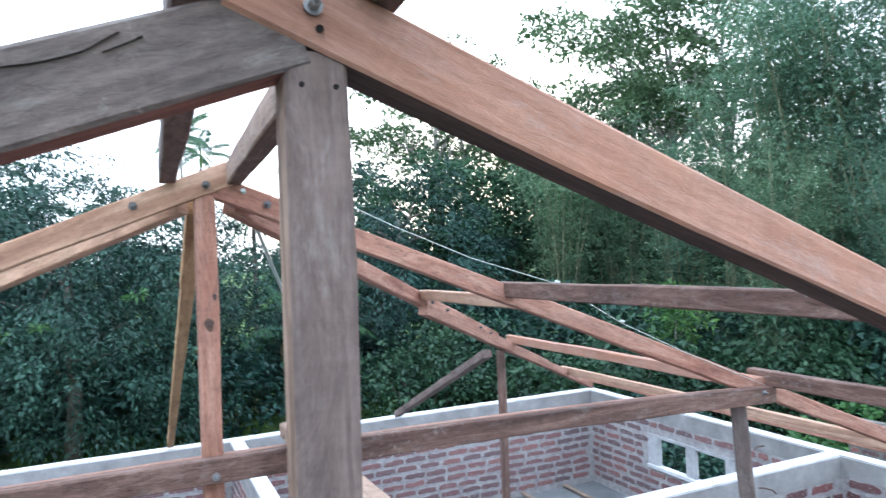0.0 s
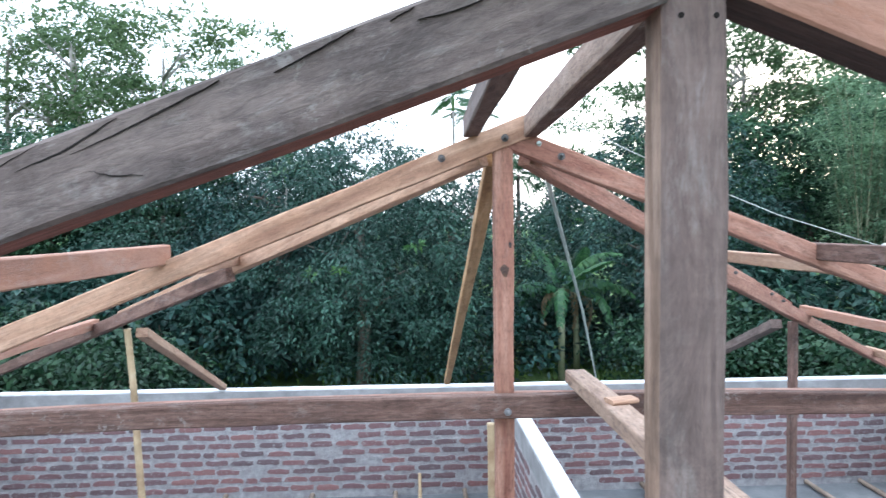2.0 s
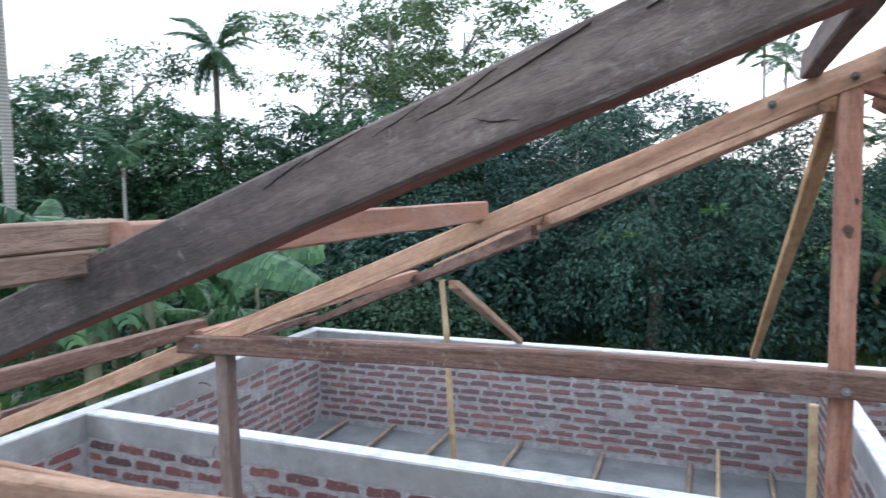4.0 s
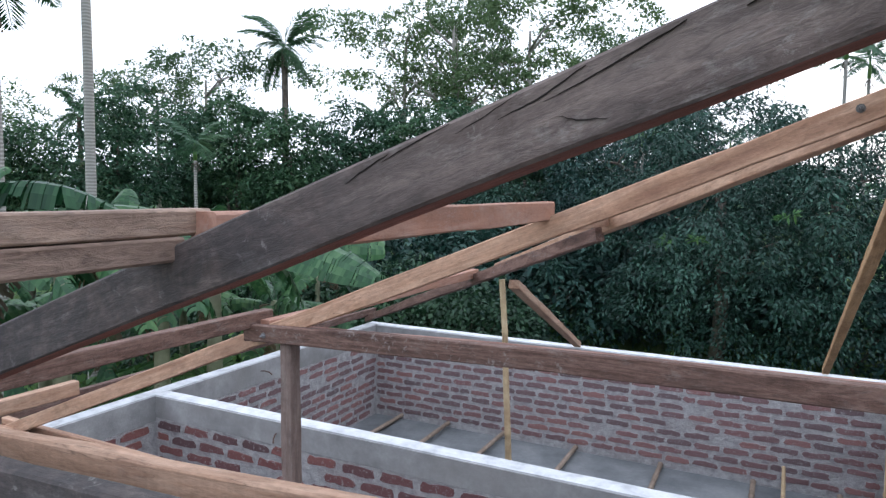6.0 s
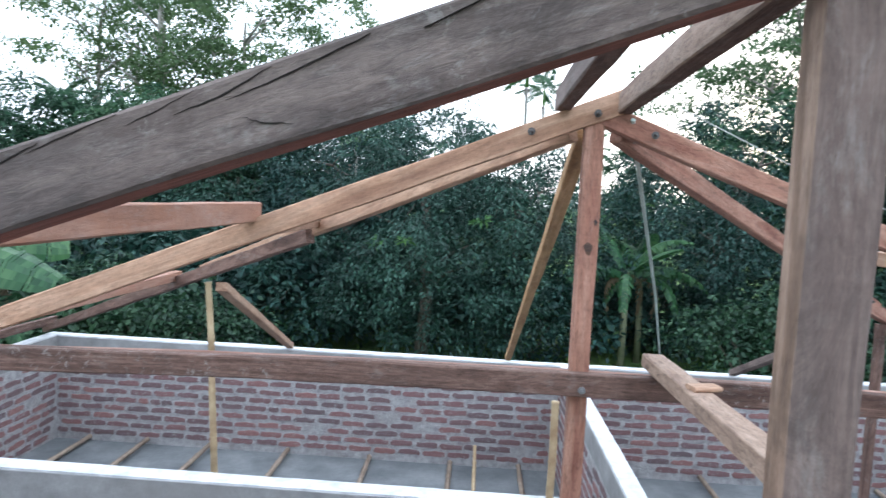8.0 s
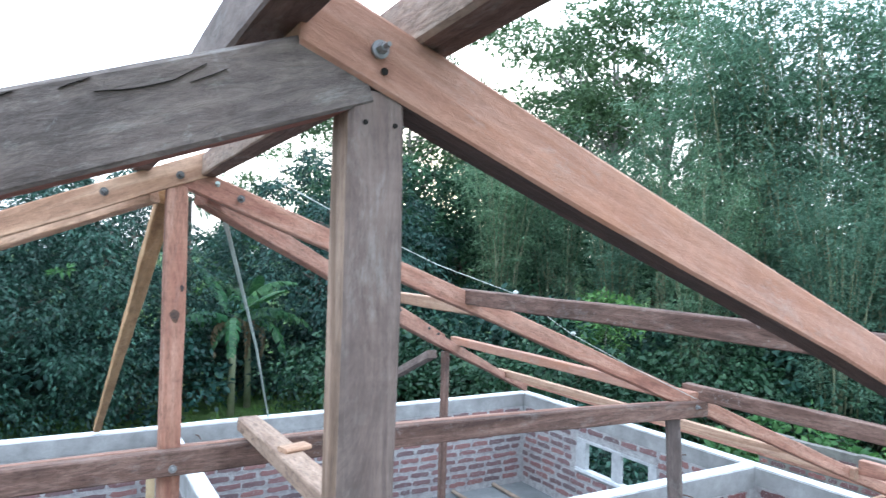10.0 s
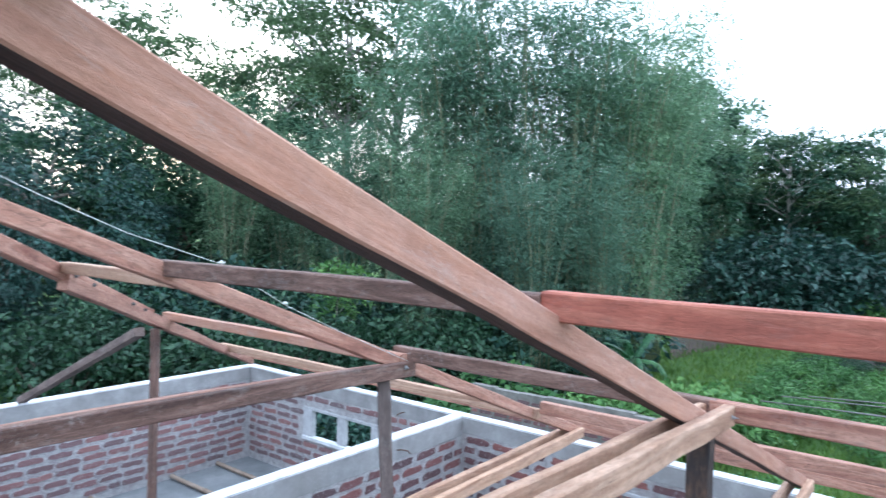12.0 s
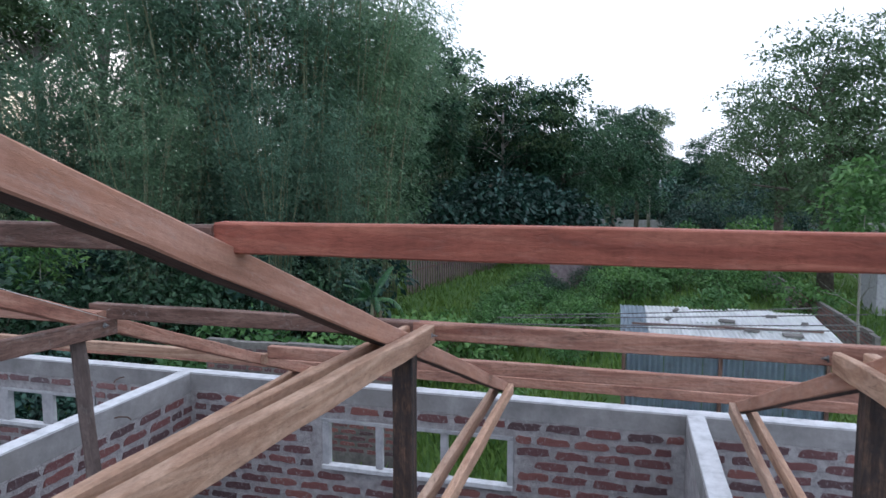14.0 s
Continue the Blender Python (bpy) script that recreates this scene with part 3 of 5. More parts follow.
TA = -1.607
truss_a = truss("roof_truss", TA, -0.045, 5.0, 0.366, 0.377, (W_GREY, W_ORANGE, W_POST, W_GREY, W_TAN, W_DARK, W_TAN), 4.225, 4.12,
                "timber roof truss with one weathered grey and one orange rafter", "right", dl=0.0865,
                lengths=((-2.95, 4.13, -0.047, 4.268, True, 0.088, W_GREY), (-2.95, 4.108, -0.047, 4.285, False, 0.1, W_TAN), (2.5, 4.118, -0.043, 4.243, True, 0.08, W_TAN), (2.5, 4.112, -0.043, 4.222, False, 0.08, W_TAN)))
truss_b = truss("roof_truss", 0.0, -0.008, 5.03, 0.398, 0.384, (W_TAN, W_PINK, W_PINK, W_BROWN, W_PINK, W_POST, W_TAN), 4.118, 4.06,
                "timber roof truss of tan and pinkish rafters before the hip", "left", dl=0.082, dr=0.078, back=-0.018, post=(0.062, 0.07), lean=0.04)
truss_c = truss("roof_truss", -3.22, -0.08, 5.0, 0.378, 0.377, (W_BROWN, W_ORANGE, W_POST, W_TAN, W_TAN, W_DARK, W_TAN), 4.22, 4.12,
                "timber roof truss of tan rafters on brown posts", "right")
for tr, y, pts in ((truss_a, TA, [(-0.049, 4.962), (2.43, 4.085)]), (truss_b, 0.0, [(-0.005, 4.98), (-0.219, 4.912), (0.186, 4.917)]), (truss_c, -3.22, [(-0.05, 4.955)])):
    for x, z in pts:
        bolt(tr, (x, y - (0.003 if z > 4.5 else 0.046), z), 0.0076 if tr is truss_b else 0.0058, mat=M_STEEL if tr is truss_b else M_ZINC)
for tr, y, pts in ((truss_b, 0.0, [(-0.006, 4.063), (-2.42, 4.022), (2.41, 4.04)]), (truss_c, -3.22, [(2.45, 4.085), (-2.45, 4.085)])):
    for x, z in pts:
        bolt(tr, (x, y - 0.046, z), 0.0075, mat=M_ZINC)
bolt(truss_c, (2.45, -3.22 + 0.06 + 0.037, 4.085), 0.0075, (0, 1, 0))
for x in (-0.062, -0.028):  # nail heads in the near king post
    bm = bmesh.new()
    tube(bm, [(0, 0, 0), (0, -0.002, 0)], [0.003, 0.0025], 8)
    finish("nail", bm, M_VOID, truss_a, Matrix.Translation((x, TA - 0.001, 4.885)))
bm = bmesh.new()
tube(bm, [(0, 0, 0), (0, -0.0015, 0)], [0.0042, 0.0042], 10)
finish("bolt_hole", bm, M_VOID, truss_a, Matrix.Translation((-0.043, TA - 0.003, 4.94)))


def crack(parent, pts, y, w=0.0022, m=None):
    """A drying crack: a thin dark sliver along the face of a member at y; pts: (x, z)."""
    bm = bmesh.new()
    n = 10
    pp = [Vector((x, 0, z)) for x, z in pts]
    top, bot = [], []
    for i in range(n + 1):
        u = i / n * (len(pp) - 1)
        k = min(int(u), len(pp) - 2)
        p = pp[k].lerp(pp[k + 1], u - k) + Vector((0, 0, 0.0015 * noise.noise((i * 1.9, pp[0].x * 9, 0))))
        h = w * math.sin(math.pi * (0.04 + 0.92 * i / n)) * (0.7 + 0.6 * abs(noise.noise((i * 0.8, 3, pp[0].z))))
        top.append(bm.verts.new(p + Vector((0, 0, h))))
        bot.append(bm.verts.new(p - Vector((0, 0, h))))
    for i in range(n):
        bm.faces.new((bot[i], bot[i + 1], top[i + 1], top[i]))
    for f in bmesh.ops.extrude_face_region(bm, geom=bm.faces[:])["geom"]:
        if isinstance(f, bmesh.types.BMVert):
            f.co.y += 0.012
    bmesh.ops.recalc_face_normals(bm, faces=bm.faces[:])
    finish("crack", bm, M_VOID, parent, m or Matrix.Translation((0, y, 0)), "dark drying crack in the timber")


for pts, w in (
    ([(-0.445, 4.831), (-0.409, 4.849), (-0.369, 4.872)], 0.0006),
    ([(-0.311, 4.88), (-0.277, 4.888), (-0.251, 4.898), (-0.22, 4.92)], 0.0005),
    ([(-0.234, 4.9), (-0.218, 4.908), (-0.201, 4.918)], 0.0004),
    ([(-0.337, 4.879), (-0.314, 4.892)], 0.0004),
    ([(-0.495, 4.823), (-0.565, 4.786), (-0.631, 4.756)], 0.0009),
    ([(-0.588, 4.79), (-0.64, 4.757), (-0.681, 4.74)], 0.0013),
    ([(-0.738, 4.738), (-0.791, 4.714), (-0.825, 4.697)], 0.0008),
    ([(-0.66, 4.765), (-0.7, 4.742), (-0.73, 4.727)], 0.0007),
    ([(-0.816, 4.706), (-0.843, 4.692), (-0.876, 4.672)], 0.0009),
    ([(-0.614, 4.741), (-0.592, 4.736), (-0.566, 4.737)], 0.0008),
):
    crack(truss_a, pts, TA + 0.0005, w)


def wood_knot(parent, x, y, z, rx, rz):
    """A dark knot in a member's face: a shallow oval plug with an uneven rim."""
    bm = bmesh.new()
    rim = [bm.verts.new((rx * math.cos(a) * (1 + 0.2 * math.sin(3 * a + x * 40)), 0, rz * math.sin(a) * (1 + 0.15 * math.sin(2 * a + z * 9)))) for a in [2 * math.pi * k / 14 for k in range(14)]]
    mid = bm.verts.new((0, -0.0015, 0))
    for k in range(14):
        bm.faces.new((rim[k], rim[(k + 1) % 14], mid))
    finish("knot", bm, W_DARK, parent, Matrix.Translation((x, y, z)), "dark knot in the timber")


for x, z, rx, rz in ((-0.007, 4.532, 0.014, 0.022), (-0.018, 4.325, 0.007, 0.03), (0.012, 4.62, 0.006, 0.01)):
    wood_knot(truss_b, x, 0.0035, z, rx, rz)


# ---- purlins, ridge members and hip ----
def purlin(x, y0, y1, z0, mat, label, d=0.068, w=0.052, z1=None, bow=0.0, x1=None):
    return tagged(beam("purlin", (x, y0, z0 + d / 2), (x1 if x1 is not None else x, y1, (z1 if z1 is not None else z0) + d / 2), w, d, mat, bow=bow), label, "purlin", "roof purlins")


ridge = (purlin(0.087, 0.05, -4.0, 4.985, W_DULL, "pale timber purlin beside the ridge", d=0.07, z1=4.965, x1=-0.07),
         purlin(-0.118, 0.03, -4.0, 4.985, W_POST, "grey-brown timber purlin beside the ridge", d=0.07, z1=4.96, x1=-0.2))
for ob in ridge:  # underside shade put into the colour: downward faces get a darker timber
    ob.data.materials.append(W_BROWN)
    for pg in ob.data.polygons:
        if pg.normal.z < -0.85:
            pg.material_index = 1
purlin(1.115, -1.56, -4.0, 4.556, W_RED, "red sawn timber purlin on the roof rafters")
purlin(1.105, 0.13, -1.56, 4.556, W_BROWN, "grey-brown timber purlin on the roof rafters", d=0.06)
purlin(2.50, -1.56, -4.0, 4.052, W_PINK, "reddish timber purlin at the tie ends", d=0.075)
purlin(2.50, 0.1, -1.58, 4.055, W_BROWN, "brown timber purlin at the tie ends", d=0.072)
purlin(3.95, -0.02, -4.0, 3.492, W_PINK, "reddish timber purlin low on the roof slope", d=0.085)
purlin(4.90, 4.7, -4.0, 3.128, W_PINK, "pale reddish purlin at the eave over the wall", d=0.078)
purlin(2.45, 2.35, 0.0, 4.04, W_ORANGE, "orange timber purlin between truss and hip rafter", d=0.06)
purlin(3.9, 3.75, -0.02, 3.46, W_TAN, "tan timber purlin between truss and hip rafter", d=0.07)
split = tagged(new("purlin"), "greyish tan timber purlin, split along its length at the rafter", "purlin", "roof purlins")
split.matrix_basis = Matrix.Translation((-1.2, -2.8, 4.56))
beam("upper_half", (-1.198, -1.53, 4.616), (-1.2, -4.0, 4.618), 0.052, 0.038, W_DULL, split, rough=0.004)
beam("lower_half", (-1.2, -1.585, 4.578), (-1.203, -4.0, 4.577), 0.056, 0.037, W_DULL, split, rough=0.004)
purlin(-1.16, 0.05, -1.56, 4.562, W_ORANGE, "fresh orange timber purlin on the roof rafters")
purlin(-2.52, 0.1, -4.0, 4.045, W_BROWN, "weathered brown purlin at the tie ends")
purlin(-3.95, 0.1, -4.0, 3.49, W_TAN, "tan timber purlin low on the roof slope", d=0.08)
purlin(-4.9, 4.7, -4.0, 3.125, W_BROWN, "brown timber purlin at the eave over the wall", d=0.078)
purlin(-2.45, 2.3, 0.0, 4.02, W_ORANGE, "orange timber purlin between truss and hip rafter", d=0.06)
purlin(-1.2, 1.1, 0.02, 4.5, W_TAN, "short tan timber purlin between truss and hip rafter", d=0.055)
purlin(1.2, 1.1, 0.02, 4.5, W_TAN, "short tan timber purlin between truss and hip rafter", d=0.055)

def hip(side, m1, m2):
    h = thing("hip_rafter", (side * 2.4, 2.3, 3.1), "hip rafter of two bolted timber lengths down to the wall corner", "hip rafter", "hip rafters")
    f = 1.055 * side
    beam("upper_length", (f * 0.07, 0.07, 4.93), (f * 2.05, 2.05, 4.125), 0.05, 0.075, m1, h)
    o = 0.045
    beam("lower_length", (f * 1.15 - o * 0.3, 1.15 - o, 4.455), (f * 4.72 - o * 0.3, 4.72 - o, 3.06), 0.05, 0.075, m2, h)
    for q in (1.2, 1.35, 1.75, 1.9):
        z = 4.96 - 0.4075 * q + 0.01
        bolt(h, (f * q, q - 0.075, z), 0.006)
    return h


hip(-1, W_TAN, W_BROWN)
hip(1, W_PINK, W_PINK)
tagged(beam("common_rafter", (-0.03, 0.1, 4.92), (0.03, 4.72, 3.04), 0.055, 0.06, W_YELLOW), "yellow-brown timber rafter from the truss head to the wall top", "rafter")
tagged(beam("brace", (-2.03, 2.02, 4.03), (-2.30, 4.70, 3.03), 0.075, 0.06, W_TAN), "reddish timber brace from the hip rafter to the wall top", "brace", "hip braces")
tagged(beam("brace", (2.15, 2.16, 4.0), (2.36, 4.70, 3.03), 0.075, 0.06, W_POST), "grey-brown timber brace from the hip rafter to the wall top", "brace", "hip braces")
tagged(beam("prop", (2.23, 2.1, 1.855), (2.23, 2.1, 4.02), 0.05, 0.05, W_BROWN), "thin grey-brown timber prop under the hip rafter", "prop")


def bamboo(name, p0, p1, r, label, group="bamboo poles", knot=0.32, mat=None):
    p0, p1 = Vector(p0), Vector(p1)
    n = max(2, int((p1 - p0).length / knot))
    pts, rad = [], []
    for i in range(n + 1):
        u = i / n
        p = p0.lerp(p1, u) + Vector((noise.noise((i * 1.7, p0.x, p0.y)), noise.noise((i * 1.3, p0.y, p0.x + 4)), 0)) * 0.008
        for du, k in ((-0.012, 1.0), (0.0, 1.16), (0.012, 0.98)):
            if 0 <= u + du / (p1 - p0).length * 1.0 <= 1:
                pts.append(p + (p1 - p0).normalized() * du)
                rad.append(r * k * (1 - 0.2 * u))
    bm = bmesh.new()
    tube(bm, pts, rad, 10)
    return tagged(finish(name, bm, mat or M_BAMBOO, smooth=True), label, "bamboo pole", group)


bamboo("bamboo_prop", (-2.03, 2.1, 1.855), (-2.1, 1.98, 4.06), 0.026, "pale bamboo prop under the hip rafter")
bamboo("bamboo_pole", (0.09, 1.30, 0.3), (0.095, 1.30, 3.62), 0.026, "upright pale bamboo pole beside the cross wall")
bamboo("bamboo_pole", (-0.28, 3.0, 1.855), (-0.27, 4.6, 2.1), 0.022, "short bamboo stub leaning on the brick wall")
for i, x in enumerate((-4.47, -3.83, -3.12, -2.28, -1.39, -0.52, 0.2, 1.3, 2.1, 3.0, 3.9, 4.5)):
    bamboo("bamboo_pole", (x + 0.05 * math.sin(i * 2.1), YC1 + 0.15, 1.885), (x, YN0 - 0.01, 1.9 + 0.015 * math.sin(i)), 0.03, "grey-brown bamboo pole laid across the loft slab", mat=M_POLE)

# plank lying over the tie beam, with a small offcut on it
pl = thing("loose_plank", (0.25, -0.8, 4.12), "loose tan plank lying on the tie beam of the truss", "plank")
beam("board", (0.255, 0.09, 4.146), (0.23, -1.16, 4.185), 0.074, 0.05, W_DULL, pl)
tagged(beam("wood_offcut", (0.222, -0.42, 4.194), (0.302, -0.40, 4.194), 0.05, 0.014, W_TAN), "small pale wood offcut on the loose plank", "offcut")


def cord(name, pts, r, mat, label, knots=()):
    c = thing(name, pts[0], label, "string")
    bm = bmesh.new()
    tube(bm, pts, [r] * len(pts), 6)
    finish("line", bm, mat, c)
    for k in knots:
        bm = bmesh.new()
        tube(bm, [Vector(k) + Vector(o) for o in ((-0.012, 0, 0.004), (-0.004, -0.006, 0.008), (0.004, 0.004, 0.0), (0.014, -0.003, 0.006))], [0.003, 0.007, 0.007, 0.003], 7)
        finish("knot", bm, mat, c)
    return c


def sag(a, b, n, s):
    a, b = Vector(a), Vector(b)
    return [a.lerp(b, i / n) - Vector((0, 0, s * 4 * (i / n) * (1 - i / n))) for i in range(n + 1)]


run = [(0.09, 5.07), (0.257, 5.011), (0.64, 4.836), (0.94, 4.714), (1.32, 4.598), (1.64, 4.416), (2.0, 4.255), (2.5, 4.05)]
cord("builders_line", [(x, 0.0, z) for x, z in run], 0.0015, M_STRING, "thin white builder's line stretched along the rafter", [(1.32, 0.0, 4.6), (1.64, 0.0, 4.418)])
cord("hanging_cord", [(0.11, 0.0, 4.965), (0.13, 0.06, 4.92), (0.8, 2.1, 4.12), (1.62, 4.68, 3.01)], 0.008, M_TAPE, "pale green plastic cord from truss head to wall top")

# bent rebar ends out of the ring beams
for x, y, dx, dy in ((-3.6, YC0, 0.05, -0.09), (4.0, YC0, 0.07, -0.08), (XE0, 2.1, -0.1, 0.02), (XW0, 2.6, 0.1, 0.03), (-2.4, YN0, 0.02, -0.07), (0.9, YN0, 0.03, -0.06)):
    bm = bmesh.new()
    tube(bm, [(0, 0, 0), (dx * 0.5, dy * 0.5, 0.004), (dx, dy, -0.006), (dx * 1.25, dy * 1.2, -0.03)], [0.005] * 4, 7)
    tagged(finish("rebar_end", bm, M_RUST, None, Matrix.Translation((x - dx * 0.1, y - dy * 0.1, 2.9))), "rusty bent steel rod sticking out of the ring beam", "steel rod", "rebar ends")


# ---- ground and far surroundings ----
bm = bmesh.new()
bmesh.ops.create_grid(bm, x_segments=90, y_segments=90, size=600)
for v in bm.verts:
    r = math.hypot(v.co.x, v.co.y)
    v.co.z = -0.02 + min(1.0, max(0.0, (r - 12) / 30)) * (0.25 * noise.noise(v.co * 0.05)) + max(0.0, r - 150) * 0.004
tagged(finish("ground", bm, M_GRASS, smooth=True), "grassy village ground with weeds and bare patches", "ground", kind="structure")

EYE0 = Vector((-0.3, -2.3, 0))


def at(az_, dist, z=0.0):
    a = radians(az_)
    return Vector((EYE0.x + dist * math.sin(a), EYE0.y + dist * math.cos(a), z))


def quads(name, V, mat):
    """One mesh of separate quads; V: n x 4 x 3."""
    n = len(V)
    me = bpy.data.meshes.new(name)
    me.vertices.add(4 * n)
    me.vertices.foreach_set("co", np.ascontiguousarray(V, dtype=np.float32).ravel())
    me.loops.add(4 * n)
    me.loops.foreach_set("vertex_index", np.arange(4 * n, dtype=np.int32))
    me.polygons.add(n)
    me.polygons.foreach_set("loop_start", np.arange(0, 4 * n, 4, dtype=np.int32))
    me.materials.append(mat)
    me.update(calc_edges=True)
    return me


def unit(a):
    return a / np.maximum(np.linalg.norm(a, axis=-1, keepdims=True), 1e-6)


def leaf_quads(rs, centres, outward, size, aspect, droop, jitter=0.9):
    """Pointed leaves at the given places, growing outwards and hanging a little."""
    n = len(centres)
    d = unit(outward + jitter * rs.normal(size=(n, 3)) + np.array([0, 0, -droop]))
    side = unit(np.cross(d, rs.normal(size=(n, 3)) * 0.6 + np.array([0, 0, 1.0])))
    ln = size * (0.6 + 0.8 * rs.random((n, 1)))
    w = ln * aspect
    up = np.cross(side, d)
    mid = centres + d * ln * 0.45
    return np.stack([centres, mid + side * w * 0.5 + up * w * 0.12, centres + d * ln - up * ln * 0.1, mid - side * w * 0.5 + up * w * 0.12], axis=1)


def crown_quads(seed, lumps, n, size, aspect=0.42, droop=0.35, clump=0.55, per=26, shell=0.55, jitter=0.55, flat=0.5):
    """Leaves in domed sprays spread over a few ellipsoid lumps: (x, y, z, rx, ry, rz)."""
    rs = np.random.RandomState(seed)
    vol = np.array([l[3] * l[4] * l[5] for l in lumps]) ** 0.67
    k = max(1, n // per)
    pick = rs.choice(len(lumps), size=k, p=vol / vol.sum())
    L = np.array(lumps)[pick]
    dirs = unit(rs.normal(size=(k, 3)) + np.array([0, 0, 0.25]))
    rad = (shell + (1 - shell) * rs.random((k, 1)) ** 0.6) * (0.82 + 0.34 * rs.random((k, 1)))
    cc = L[:, :3] + dirs * rad * L[:, 3:]
    axis = unit(dirs * 0.7 + np.array([0, 0, 0.9]))
    span = clump * (0.6 + 0.8 * rs.random((k, 1)))
    d = unit(rs.normal(size=(k * per, 3)) + 1.05 * np.repeat(axis, per, axis=0))
    q = 0.72 + 0.34 * rs.random((k * per, 1)) ** 0.7
    cen = np.repeat(cc, per, axis=0) + d * q * np.repeat(span, per, axis=0) * np.array([1, 1, flat]) + rs.normal(size=(k * per, 3)) * 0.1 * clump
    return leaf_quads(rs, cen, d * np.array([1, 1, 0.45]), size, aspect, droop, jitter)


def limbs(bm, rs, h, r, spread, n, lean=0.0):
    """A tapered trunk with limbs that fork into the crown."""
    top = Vector((lean, 0.15 * h * 0.1, h))
    pts = [Vector((0, 0, -0.1)), Vector((lean * 0.2 + 0.1, 0.05, h * 0.3)), Vector((lean * 0.6, 0.1, h * 0.65)), top]
    tube(bm, pts, [r * 1.25, r, r * 0.75, r * 0.35], 9)
    for i in range(n):
        u = 0.35 + 0.6 * rs.random_sample()
        p = Vector((lean * u, 0.05, h * u))
        a = 2 * math.pi * (i / n + 0.1 * rs.random_sample())
        ln = spread * (0.6 + 0.5 * rs.random_sample()) * (1.15 - 0.5 * u)
        e = p + Vector((math.cos(a) * ln, math.sin(a) * ln, ln * (0.35 + 0.5 * rs.random_sample())))
        m = p.lerp(e, 0.5) + Vector((0, 0, ln * 0.12))
        tube(bm, [p, m, e], [r * 0.42, r * 0.28, r * 0.1], 6)
        for q in range(2):
            e2 = m + Vector((rs.normal() * ln * 0.4, rs.normal() * ln * 0.4, ln * 0.45))
            tube(bm, [m, e2], [r * 0.2, r * 0.06], 5)


def tree(seed, h, lumps, n, size, mat, bark, label, trunk=None, r=0.16, spread=2.0, nl=7, **kw):
    rs = np.random.RandomState(seed)
    t = thing("tree", (0, 0, 0), label, "tree", "trees round the house")
    bm = bmesh.new()
    limbs(bm, rs, trunk or h * 0.75, r, spread, nl)
    finish("trunk", bm, bark, t, smooth=True)
    place("crown", quads("crown", crown_quads(seed, lumps, n, size, **kw), mat), t)
    return t


def lump_set(seed, h, w, k, low=0.35, flat=0.75):
    rs = np.random.RandomState(seed)
    out = []
    for i in range(k):
        u = low + (0.92 - low) * (i + 0.5) / k
        rr = w * (0.55 + 0.45 * math.sin(math.pi * min(1, (u - low) / (1 - low) * 0.85 + 0.15)))
        a = i * 2.4 + rs.random_sample()
        q = w * 0.45 * rs.random_sample()
        s = rr * (0.5 + 0.25 * rs.random_sample())
        out.append((q * math.cos(a) * 1.5, q * math.sin(a) * 1.5, h * u, s, s, s * flat))
    return out


def spread_out(first, spots):
    """The first stands at the first spot, copies at the others: (azimuth, distance, scale, turn)."""
    for a, d, s, turn in (*spots[1:], spots[0]):
        m = Matrix.Translation(at(a, d)) @ pose(0, 0, 0, 0, 0, turn) @ Matrix.Scale(s, 4)
        if (a, d, s, turn) == spots[0]:
            first.matrix_basis = m
        else:
            copy_thing(first, m)


# dense dark evergreen with drooping leaves
dark = tree(11, 8, [(0, 0, 4.0, 3.3, 3.3, 3.4), (-2.2, 0, 3.0, 2.6, 2.4, 2.8), (2.3, 0.3, 3.2, 2.5, 2.4, 2.9), (0.4, -0.6, 2.2, 3.2, 2.6, 2.2)], 36000, 0.145, L_DARK, M_BARK,
            "dense dark green evergreen tree with drooping glossy leaves", r=0.2, per=125, clump=0.6, aspect=0.36, droop=0.75, shell=0.8, flat=0.7, jitter=0.4)
for i, c in enumerate(((-1.0, -3.3, 3.9), (-0.35, -3.4, 4.0), (1.7, -2.6, 4.6))):
    place("fresh_shoot", quads("fresh_shoot", crown_quads(77 + i, [(*c, 0.1, 0.1, 0.1)], 30, 0.2, per=15, clump=0.13, aspect=0.3), L_LIGHT), dark, None, "bright young leaves")
spread_out(dark, [(-4.5, 19, 0.9, 0), (-11, 23, 0.95, 130), (3.5, 22, 0.92, 60), (21, 24, 1.05, 200), (-7.5, 28, 1.22, 300), (-15.5, 28, 1.15, 30), (-20, 25, 0.85, 100)])
